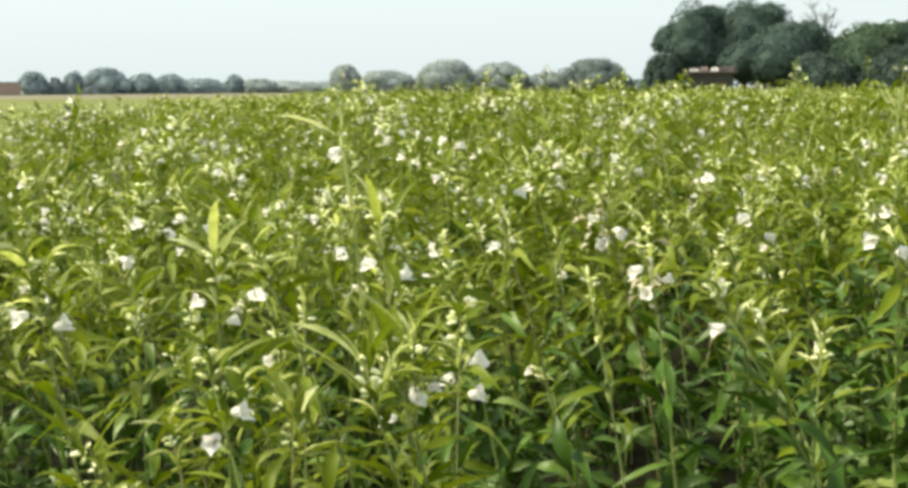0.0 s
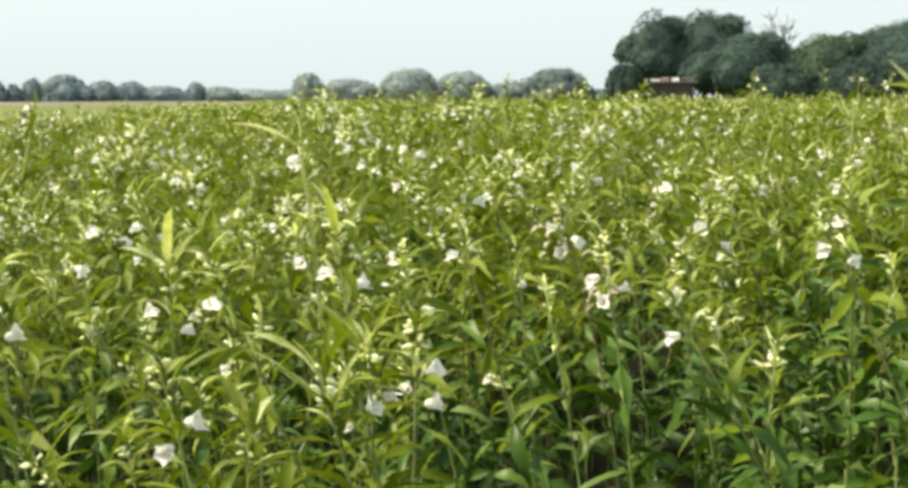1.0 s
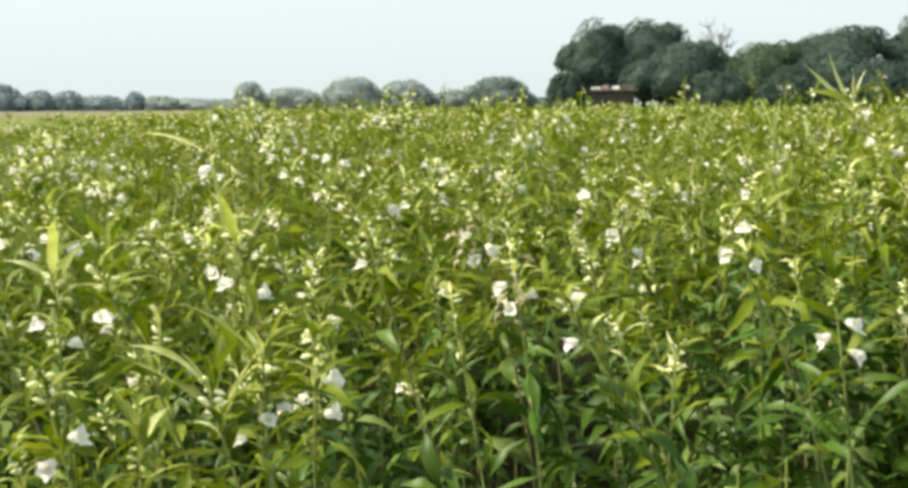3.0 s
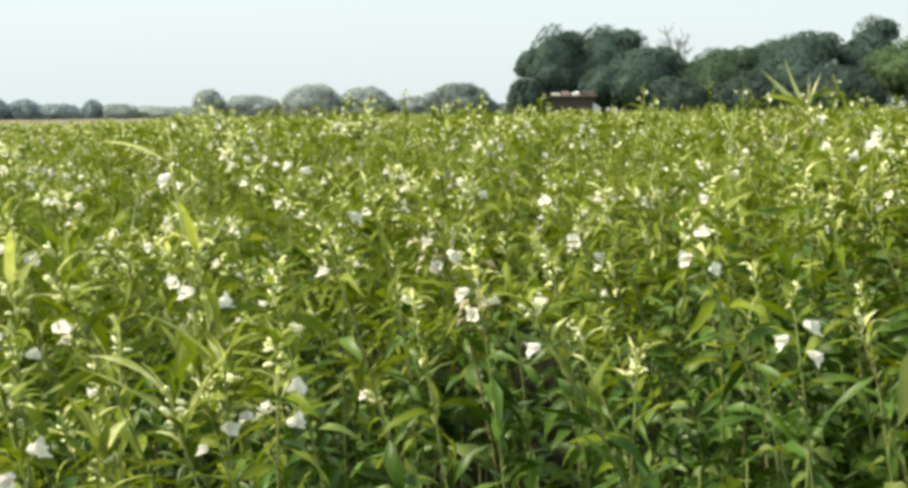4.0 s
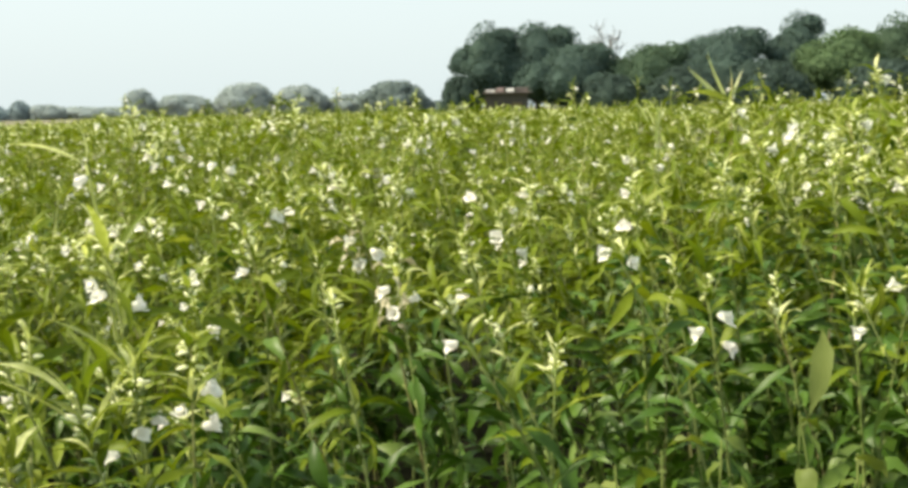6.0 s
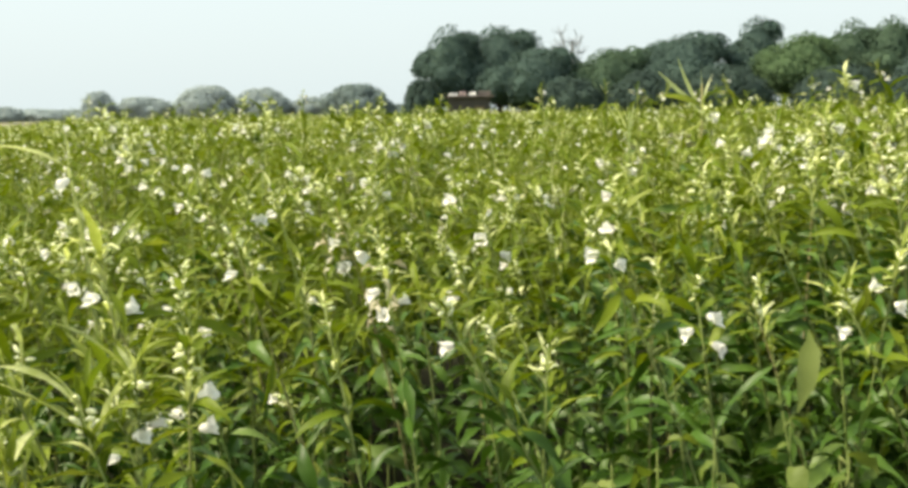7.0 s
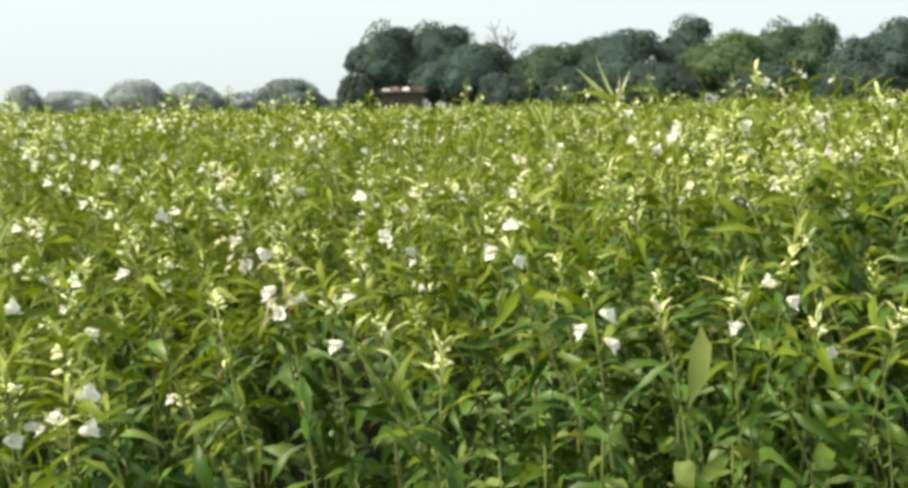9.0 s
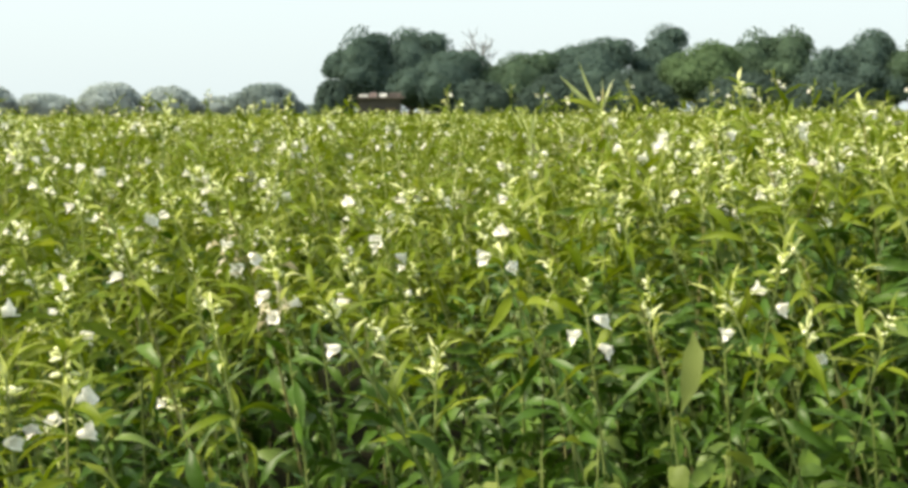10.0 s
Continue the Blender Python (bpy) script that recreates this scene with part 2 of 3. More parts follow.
# ---- sesame: shapes shared by all plants ----
RNG = random.Random(11)
WIDE = [leaf_shape(RNG, RNG.uniform(0.085, 0.125) if n < 4 else RNG.uniform(0.125, 0.175), RNG.uniform(0.7, 2.1), RNG.uniform(0.2, 0.5), 0.14) for n in range(6)]
SLIM = [leaf_shape(RNG, RNG.uniform(0.055, 0.09), RNG.uniform(0.3, 1.5), RNG.uniform(0.3, 0.6), 0.10) for _ in range(6)]
WIDE_LO = [leaf_shape(RNG, 0.12, RNG.uniform(0.6, 1.8), 0.3, 0, 3) for _ in range(4)]
SLIM_LO = [leaf_shape(RNG, 0.08, RNG.uniform(0.3, 1.4), 0.35, 0, 3) for _ in range(4)]
BLOOM = [flower_shape(RNG) for _ in range(6)]
BLOOM_LO = flower_shape(RNG, 5)
BUD = tube([(0, 0, 0), (0.3, 0, 0), (0.7, 0, -0.05), (1, 0, -0.1)], [0.1, 0.22, 0.2, 0.05], 5)
BUD_LO = ([Vector((0, 0, 0)), Vector((0.45, -0.2, 0)), Vector((0.45, 0.1, 0.2)), Vector((0.45, 0.1, -0.2)), Vector((1, 0, -0.1)), Vector((1, 0, -0.12))], [(0, 1, 4, 2), (0, 2, 4, 3), (0, 3, 4, 1)])
POD = tube([(0, 0, 0), (0.25, 0, 0), (0.75, 0, 0.03), (1, 0, 0.05)], [0.10, 0.17, 0.16, 0.03], 4)
ME_WIDE = [mesh_of("leaf", v, f, [M_LEAF]) for v, f in WIDE]
ME_SLIM = [mesh_of("leaf", v, f, [M_LEAF]) for v, f in SLIM]
ME_YOUNG = [mesh_of("leaf", v, f, [M_YOUNG]) for v, f in SLIM]
ME_PALE = [mesh_of("leaf", *leaf_shape(RNG, 0.032 if n < 2 else 0.05, (0.9, 1.1, 0.6, 0.8, 0.7)[n], 0.3, 0.1), [M_PALE]) for n in range(5)]
ME_HANGING = mesh_of("leaf", *leaf_shape(RNG, 0.135, 0.35, 0.25, 0.06), [M_BROAD])
ME_WITHER = [mesh_of("withered_leaf", *leaf_shape(RNG, RNG.uniform(0.13, 0.2), RNG.uniform(0.8, 2.6), 0.7, 0.35), [M_WITHER]) for _ in range(4)]
ME_ROUND = [mesh_of("leaf", *leaf_shape(RNG, RNG.uniform(0.24, 0.34), RNG.uniform(0.8, 1.6), 0.3, 0.12, 7, 0.2), [M_BROAD]) for _ in range(4)]
ME_BLOOM = [mesh_of("flower", v, [q for q, k in zip(f, s) if k == 0], [M_PETAL]) for v, f, s in BLOOM]
ME_CALYX = mesh_of("calyx", *tube([(-0.12, 0, 0), (0, 0, 0), (0.1, 0, 0), (0.2, 0, -0.01)], [0.05, 0.12, 0.17, 0.20], 7), [M_TIP])


def aim(p, azimuth, lift, size, twist=0.0):
    """A matrix that lays a shape's +x along a direction, at p, with that size."""
    return Matrix.Translation(p) @ Matrix.Rotation(azimuth, 4, "Z") @ Matrix.Rotation(-lift, 4, "Y") @ Matrix.Rotation(twist, 4, "X") @ Matrix.Diagonal((size, size, size, 1))


def layout(rng, h, blooms=3, low=0.30, face=None, lush=1.0, tuft=1.0, grow=1.0, bloom=0.85, spikes=0, bud=0.66, fresh=0.70):
    """Where the pieces of one plant of height h go: its stem line and lists of (shape number, matrix)."""
    lean, turn = rng.uniform(0.04, 0.34) * h, math.pi + rng.gauss(0, 0.8)  # most lean with the wind
    bow = rng.uniform(-0.045, 0.045)

    def stem_at(z):
        s = z / h
        return Vector((lean * math.cos(turn) * (s * s - 1) + bow * math.sin(3 * s), lean * math.sin(turn) * (s * s - 1), z))

    wide, slim, young, flowers, buds, pods = [], [], [], [], [], []
    z, az = low * h, rng.uniform(0, 6.28)
    while z < h - 0.05:
        s = (z - low * h) / (h - low * h)
        az += 1.57 + rng.uniform(-0.4, 0.4)
        pair = (0, math.pi) if s < 0.62 or rng.random() < 0.6 else (0,)
        for half in pair:
            if rng.random() > 0.94 * lush:
                continue
            a = az + half + rng.uniform(-0.35, 0.35)
            size = grow * (0.138 - 0.042 * s) * rng.uniform(0.75, 1.25)
            lift = rng.uniform(-1.1, 0.65) + 0.3 * s
            p = stem_at(z + rng.uniform(-0.01, 0.01))
            (wide if s < min(0.74, fresh + 0.08) and rng.random() < 0.7 else slim if s < fresh else young).append((rng.randrange(6 if s < 0.74 and rng.random() < 0.6 else 4), aim(p, a, lift, size, rng.uniform(-0.8, 0.8))))
            if s > 0.35 and rng.random() < 0.4:
                pods.append((0, aim(p, a + 0.3, rng.uniform(0.6, 1.1), rng.uniform(0.018, 0.026))))
        z += grow * rng.uniform(0.031, 0.045)
    for k in range(blooms):
        zf = h - (0.078 + 0.024 * k if face is not None else 0.02 + 0.028 * k + rng.uniform(0, 0.02))
        a = rng.uniform(0, 6.28) if face is None else face + (-1) ** (k + (h * 1000) % 2 // 1) * rng.uniform(0.5, 1.4)
        flowers.append((rng.randrange(6), aim(stem_at(zf) + Vector((math.cos(a), math.sin(a), 0)) * 0.014, a, rng.uniform(-0.3, 0.55), bloom * rng.uniform(0.026, 0.034), rng.uniform(-0.3, 0.3))))
    for k in range(rng.randrange(9, 15)):
        a = rng.uniform(0, 6.28)
        buds.append((0, aim(stem_at(h - bud * rng.uniform(0.0, 0.08)) + Vector((math.cos(a), math.sin(a), 0)) * (0.012 * bud * bud), a, rng.uniform(-0.3, 0.9), bud * rng.uniform(0.014, 0.027))))
    tip = []
    for k in range(rng.randrange(10, 14)):
        a = k * 2.4 + rng.uniform(-0.3, 0.3)
        tip.append((rng.randrange(6), aim(stem_at(h - 0.009 * k - 0.004), a, rng.uniform(0.25, 1.25), tuft * grow * rng.uniform(0.045, 0.085))))
    for k in range(spikes):
        a = turn + k * 2.1 + rng.uniform(-0.5, 0.5)
        tip.append((rng.randrange(6), aim(stem_at(h - 0.02 - 0.01 * k), a, rng.uniform(0.55, 1.2), rng.uniform(0.11, 0.15)) @ Matrix.Diagonal((1, 0.62, 0.7, 1))))
    return dict(stem=stem_at, h=h, wide=wide, slim=slim, young=young, flowers=flowers, buds=buds, pods=pods, tip=tip)


def stem_mesh(lay, sides=4):
    h = lay["h"]
    n = 7
    pts = [lay["stem"](h * i / n) for i in range(n + 1)]
    return mesh_of("stem", *tube(pts, [0.0055 - 0.004 * i / n for i in range(n + 1)], sides), [M_STEM])


def tip_mesh(lay):
    heap = Heap()
    for k, m in lay["tip"]:
        heap.put(SLIM[k], m, 0)
    for k, m in lay["buds"]:
        heap.put(BUD, m, 1)
    return heap.mesh("shoot_tip", [M_TIP, M_BUD])


def pod_mesh(lay):
    heap = Heap()
    for k, m in lay["pods"]:
        heap.put(POD, m, 0)
    return heap.mesh("seed_pod", [M_POD])


LABELS = {0: "leafy green sesame plant with a yellow-green shoot tip", 1: "green sesame plant with one white bell flower", 2: "green sesame plant with a pair of white bell flowers", 3: "tall green sesame plant with three white bell flowers"}


def sesame_plant(lay, m, single=True):
    """One plant at the pose m. single: every leaf and flower is a piece of its own."""
    root = new("sesame_plant")
    root.matrix_basis = m
    tagged(root, LABELS[min(3, len(lay["flowers"]))], "plant", "sesame plants of the field")
    part_mesh("stem", stem_mesh(lay), root)
    part_mesh("shoot_tip", tip_mesh(lay), root, label="yellow-green shoot tip with pale buds")["kind"] = "stuff"
    if lay["pods"]:
        part_mesh("seed_pod", pod_mesh(lay), root)["kind"] = "stuff"
    if single:
        for k, q in lay["wide"]:
            part_mesh("leaf", ME_WIDE[k], root, q)
        for k, q in lay["slim"]:
            part_mesh("leaf", ME_SLIM[k], root, q)
        for k, q in lay["young"]:
            part_mesh("leaf", ME_YOUNG[k], root, q)
    else:
        heap = Heap()
        for k, q in lay["wide"]:
            heap.put(WIDE[k], q, 0)
        for k, q in lay["slim"]:
            heap.put(SLIM[k], q, 0)
        for k, q in lay["young"]:
            heap.put(SLIM[k], q, 1)
        part_mesh("foliage", heap.mesh("foliage", [M_LEAF, M_YOUNG]), root)["kind"] = "stuff"
    for k, q in lay["flowers"]:
        bell = part_mesh("flower", ME_BLOOM[k], root, q, "white bell flower")
        part_mesh("calyx", ME_CALYX, bell, label="small green calyx")
    return root


def unscaled(ob):
    return Matrix.Diagonal((1 / ob.scale.x, 1 / ob.scale.y, 1 / ob.scale.z, 1))


def canopy(x, y):
    """How high the crop stands: uneven, and taller towards +x close by."""
    d = math.hypot(x, y)
    az = math.degrees(math.atan2(x, y))
    step = max(0.0, min(1.0, (d - 2.3) / 0.4))
    tall = max(0.0, min(1.0, (az - 17) / 12)) * max(0.0, 1 - d / 14) * 0.36 * step
    return 1.20 + tall + 0.12 * noise.noise((x * 0.9, y * 0.9, 4.0)) + 0.07 * noise.noise((x * 0.3, y * 0.3, 7.0)) * min(1, d / 5) + min(0.07, d * 0.008)


def in_crop(x, y):
    """The crop's edge runs aslant on the one side, where open land begins."""
    return y > 1.3 + 0.12 * noise.noise((x * 0.7, 0.0, 2.0)) and x > -5.2 - 0.09 * max(0, y - 10) + 0.5 * noise.noise((y * 0.5, 0.0, 6.0)) and y < 92


# plants that stand out: place, height of the blossoms, how many, and long blades at the tip
HERO = [
    (-0.134, 1.72, 1.271, 2, 3), (-0.031, 1.883, 1.187, 1, 0), (0.002, 1.543, 1.148, 3, 1), (0.706, 1.937, 1.277, 2, 0), (0.785, 1.612, 1.207, 3, 1), (0.116, 2.503, 1.303, 1, 0),
    (0.177, 2.772, 1.29, 1, 0), (-0.322, 1.40, 1.27, 2, 2), (-0.278, 1.46, 1.26, 1, 3), (-0.709, 2.419, 1.246, 2, 0), (-0.64, 2.49, 1.25, 2, 0), (-0.062, 1.40, 1.15, 1, 2)]
HERO += [
    (-0.099, 1.426, 1.14, 2, 2), (-0.323, 1.30, 1.16, 2, 0), (-0.127, 1.30, 1.145, 0, 6), (0.467, 1.89, 1.208, 1, 0), (0.332, 1.954, 1.222, 3, 0), (0.29, 2.352, 1.263, 3, 0),
    (0.345, 1.55, 1.20, 1, 0), (0.614, 2.338, 1.246, 2, 0), (0.69, 3.0, 1.29, 1, 0), (1.54, 6.03, 1.454, 2, 0), (0.908, 2.272, 1.272, 1, 0), (1.236, 1.714, 1.204, 2, 0)]
HERO += [
    (1.014, 1.567, 1.176, 1, 0), (3.35, 5.55, 1.455, 2, 0), (2.459, 4.459, 1.372, 2, 0), (1.704, 2.694, 1.285, 2, 0), (0.072, 2.03, 1.251, 1, 0), (1.15, 1.50, 1.13, 1, 0),
    (-0.24, 3.99, 1.39, 2, 0), (-0.03, 3.80, 1.37, 2, 0), (0.83, 4.11, 1.38, 1, 0), (-0.64, 1.60, 1.22, 2, 2), (-0.285, 2.50, 1.17, 1, 0), (1.08, 1.67, 1.15, 0, 0)]
# short ones at the field's edge, yet without blossom
HERO += [
    (-0.43, 2.04, 1.24, 0, 6), (-0.66, 1.72, 1.20, 0, 2), (-0.50, 1.36, 1.02, 0, 2), (-0.51, 1.69, 1.14, 0, 0), (-0.22, 1.40, 1.05, 0, 4), (-0.25, 1.69, 1.14, 0, 0)]


TALL = [(4.6, 5.2, 1.62), (3.6, 5.5, 1.58), (-2.9, 5.6, 1.62), (-7.7, 6.0, 1.54), (-10.9, 5.4, 1.57), (11.2, 5.0, 1.43), (15.5, 4.6, 1.46), (-27.7, 3.5, 1.42), (-31.5, 3.6, 1.45), (-34.5, 3.2, 1.44), (-36.8, 3.9, 1.50)]


def nodding_shoot(plant):
    """A pale, bent shoot that rises over its plant, with two long curved blades and one blossom."""
    bent = [(0.06, 0.0, 1.05), (0.052, 0.0, 1.15), (0.044, 0.0, 1.24), (0.036, 0.0, 1.32), (0.027, 0.0, 1.38), (0.017, 0.0, 1.442)]
    shoot = part_mesh("shoot", mesh_of("shoot", *tube(bent, [0.006, 0.006, 0.0055, 0.005, 0.0045, 0.0035], 6), [M_PALE]), plant, label="pale yellow-green bent shoot")
    for p, azimuth, lift, size, k in (((0.018, 0, 1.440), math.pi, 0.42, 0.165, 0), ((0.016, 0, 1.442), math.pi, 1.55, 0.115, 1), ((0.03, -0.004, 1.36), 0.4, 0.5, 0.06, 2), ((0.04, -0.004, 1.27), -2.2, 0.4, 0.08, 3), ((0.05, 0.0, 1.17), 0.6, 0.4, 0.09, 4)):
        part_mesh("leaf", ME_PALE[k], shoot, aim(p, azimuth, lift, size, 0.75 if k < 2 else 0.4))
    bell = part_mesh("flower", ME_BLOOM[1], plant, aim((0.02, -0.008, 1.417), -2.4, -0.3, 0.032), "white bell flower")
    part_mesh("calyx", ME_CALYX, bell, label="small green calyx")


def build_plants():
    taken = []
    rng = random.Random(21)
    for x, y, z, blooms, spikes in HERO:
        # leaf tone follows the view's brightness: pale at left, darker close by
        pale = x < -0.05 and y < 2.2
        lay = layout(rng, z + 0.085, blooms, face=math.atan2(-y, -x), bloom=0.7 if math.hypot(x, y) < 1.45 else 0.86 if math.hypot(x, y) < 2.2 else 1.05, low=0.2, spikes=spikes, fresh=0.35 if pale else 0.82 if y < 2.0 else 0.62)
        plant = sesame_plant(lay, pose(x, y, 0))
        taken.append((x, y))
        if (x, y) == (1.08, 1.67):
            part_mesh("leaf", ME_HANGING, plant, aim((-0.098, -0.08, 1.186), math.atan2(-y, -x) + 0.3, -1.25, 0.14), "broad hanging green leaf")
        if (x, y) in ((0.332, 1.954), (0.29, 2.352)):
            # a head of dry, buff leaves over the blossoms
            for k in range(11):
                a = k * 2.4
                part_mesh("withered_leaf", ME_WITHER[k % 4], plant, aim((0.012 * math.cos(a), 0.012 * math.sin(a), z + 0.05 - 0.011 * k), a, rng.uniform(-0.6, 0.7), rng.uniform(0.028, 0.05), rng.uniform(-1, 1)), "dry buff-coloured leaf")
        if (x, y) == (-0.285, 2.50):
            nodding_shoot(plant)
    # the rest of the near stand: ten grown plants, set out again and again
    stock = []
    for k in range(10):
        lay = layout(rng, 1.25, low=0.2, blooms=(1, 0, 1, 1, 0, 1, 0, 1, 2, 0)[k])
        stock.append(sesame_plant(lay, pose(0, 0, -50)))
    # darker and paler sets: shade and brightness across the view, put into leaf tone
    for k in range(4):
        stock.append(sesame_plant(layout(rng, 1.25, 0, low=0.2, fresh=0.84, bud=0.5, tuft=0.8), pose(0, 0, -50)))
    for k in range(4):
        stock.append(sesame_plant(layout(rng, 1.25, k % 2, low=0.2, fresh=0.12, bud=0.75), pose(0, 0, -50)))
    used = set()
    spots = []
    step = 0.195
    for j in range(0, 34):
        for i in range(-42, 43):
            x, y = (i + 0.5 * (j % 2)) * step + rng.uniform(-0.1, 0.1), 1.3 + j * step * 0.9 + rng.uniform(-0.1, 0.1)
            az, d = math.degrees(math.atan2(x, y)), math.hypot(x, y)
            if -29 < az < 45 and 1.5 < d < 6.2 and in_crop(x, y) and noise.noise((x * 1.3, y * 1.3, 9.0)) < 0.38 and all((x - a) ** 2 + (y - b) ** 2 > 0.12 ** 2 for a, b in taken):
                spots.append((d, x, y))
    spots.sort()
    near, middle = spots[:84], spots[84:]
    for n, (d, x, y) in enumerate(near):
        az = math.degrees(math.atan2(x, y))
        # tone picked by bearing: dark stands in for shade, pale for the bright side
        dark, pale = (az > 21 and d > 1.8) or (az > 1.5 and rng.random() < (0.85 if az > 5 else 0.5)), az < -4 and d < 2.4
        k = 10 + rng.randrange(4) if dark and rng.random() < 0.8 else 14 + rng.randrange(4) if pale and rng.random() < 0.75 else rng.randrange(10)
        right = x > 0.08 * y
        h = min(1.36 + 0.08 * (d - 1.5), canopy(x, y) * (rng.uniform(0.95, 1.05) if right else rng.uniform(0.80, 1.03)))
        if (right and d < 1.75) or (20.3 < az < 23.6 and d < 2.35):
            continue
        if -1 < az < 4.5 and d < 2.0:
            h *= 0.78
        s = h / 1.25
        m = pose(x, y, 0, 0, 0, rng.uniform(-60, 60)) @ Matrix.Diagonal((s, s, s, 1))
        if k not in used:
            stock[k].matrix_basis = m
            used.add(k)
        else:
            copy_thing(stock[k], m @ unscaled(stock[k]))
        taken.append((x, y))
    for k in range(18):
        if k not in used:
            for o in (*stock[k].children_recursive, stock[k]):
                bpy.data.objects.remove(o)
    stock = None
    mid, used = [], set()
    for k in range(14):
        # the last four are toned darker, for shade towards the right
        darker_one = k > 9
        mid.append(sesame_plant(layout(rng, 1.25, (2, 1, 2, 0, 2, 1, 1, 1, 0, 2, 0, 0, 0, 1)[k], grow=1.15, tuft=0.8, bloom=0.9, bud=0.6 if darker_one else 0.92, fresh=0.82 if darker_one else 0.25), pose(0, 0, -50), single=False))
    # clumps that rise over the rest
    for yaw, d, h in TALL:
        x, y = -math.sin(radians(yaw)) * d, math.cos(radians(yaw)) * d
        for _ in range(5):
            px, py = x + rng.uniform(-0.17, 0.17), y + rng.uniform(-0.17, 0.17)
            s = h * rng.uniform(0.90, 1.0) / 1.25
            copy_thing(mid[rng.randrange(10)], pose(px, py, 0, 0, 0, rng.uniform(0, 360)) @ Matrix.Diagonal((s * 0.9, s * 0.9, s, 1)))
    rest = []
    for n, (d, x, y) in enumerate(middle):
        h = min(1.36 + 0.08 * (d - 1.5) if d < 4.0 else 1.68, canopy(x, y) * rng.uniform(0.82, 1.09) + (rng.uniform(0.08, 0.24) if d > 3.6 and rng.random() < 0.16 else 0))
        if n >= 170:
            rest.append((x, y, h))
            continue
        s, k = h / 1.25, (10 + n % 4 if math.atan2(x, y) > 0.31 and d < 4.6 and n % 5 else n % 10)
        m = pose(x, y, 0, 0, 0, rng.uniform(-60, 60)) @ Matrix.Diagonal((s, s, s, 1))
        if k not in used:
            mid[k].matrix_basis = m
            used.add(k)
        else:
            copy_thing(mid[k], m @ unscaled(mid[k]))
    for k in range(14):
        if k not in used:
            for o in (*mid[k].children_recursive, mid[k]):
                bpy.data.objects.remove(o)
    return rest


REST = build_plants()


# ---- tall grass that rises over the crop ----
def grass_tuft(x, y, base, blades, label):
    """A stalk with long pale blades: bearing across the view, lift, length."""
    root = new("grass_tuft")
    root.matrix_basis = pose(x, y, 0)
    tagged(root, label, "grass", "tall grass in the crop")
    rng = random.Random(int(x * 1000))
    stalk = [(0.0, 0.0, base * k / 5 + 0.02 * k) for k in range(6)]
    part_mesh("stalk", mesh_of("stalk", *tube(stalk, [0.009 - 0.001 * k for k in range(6)], 6), [M_STEM]), root)
    for n, (azimuth, lift, length, green) in enumerate(blades):
        me = mesh_of("blade", *leaf_shape(rng, rng.uniform(0.03, 0.042) * (1.6 if green else 1.0), 0.5 if green else 0.18, 0.35, 0.03, 8, 0.05), [M_TIP if green else M_PALE])
        part_mesh("blade", me, root, aim((0, 0, base + 0.012 * n - 0.03), azimuth, lift, length, rng.uniform(0.9, 1.5)))


grass_tuft(2.165, 4.55, 1.55, [(2.8, 0.75, 0.27, False), (2.6, 0.95, 0.25, False), (0.4, 1.35, 0.16, False), (3.2, 0.45, 0.24, True), (2.9, 0.3, 0.18, True), (0.1, 0.6, 0.15, True), (1.2, 1.2, 0.12, False)], "tall pale grass tuft with long straight blades")
grass_tuft(1.82, 4.54, 1.44, [(2.7, 0.95, 0.19, False), (2.5, 1.15, 0.17, False), (0.5, 1.3, 0.14, False), (3.4, 0.6, 0.12, True)], "smaller pale grass tuft among the crop")


# ---- broad-leaved weeds low at the field's edge ----
def weed(x, y, top, seed, leaves=8):
    root = new("weed")
    root.matrix_basis = pose(x, y, 0)
    tagged(root, "low weed with broad rounded pale green leaves", "weed", "weeds at the field's edge")
    rng = random.Random(seed)
    line = [(0.012 * math.sin(k * 1.3 + seed), 0.012 * math.cos(k + seed), top * k / 6) for k in range(7)]
    part_mesh("stem", mesh_of("stem", *tube(line, [0.004 - 0.0004 * k for k in range(7)], 5), [M_BROAD]), root)
    for k in range(leaves):
        z = top - 0.035 * k
        part_mesh("leaf", ME_ROUND[rng.randrange(4)], root, aim((0.0, 0.0, z), k * 2.4 + rng.uniform(-0.4, 0.4), rng.uniform(-0.8, 0.4), rng.uniform(0.045, 0.07), rng.uniform(-0.9, 0.9)))


for n, (yaw, d, top) in enumerate(((22.4, 1.50, 1.06), (24.8, 1.52, 1.08), (27.5, 1.58, 1.08), (20.2, 1.46, 1.03), (31.0, 1.62, 1.10), (34.0, 1.55, 1.08))):
    weed(math.sin(radians(yaw)) * d, math.cos(radians(yaw)) * d, top, 40 + n)


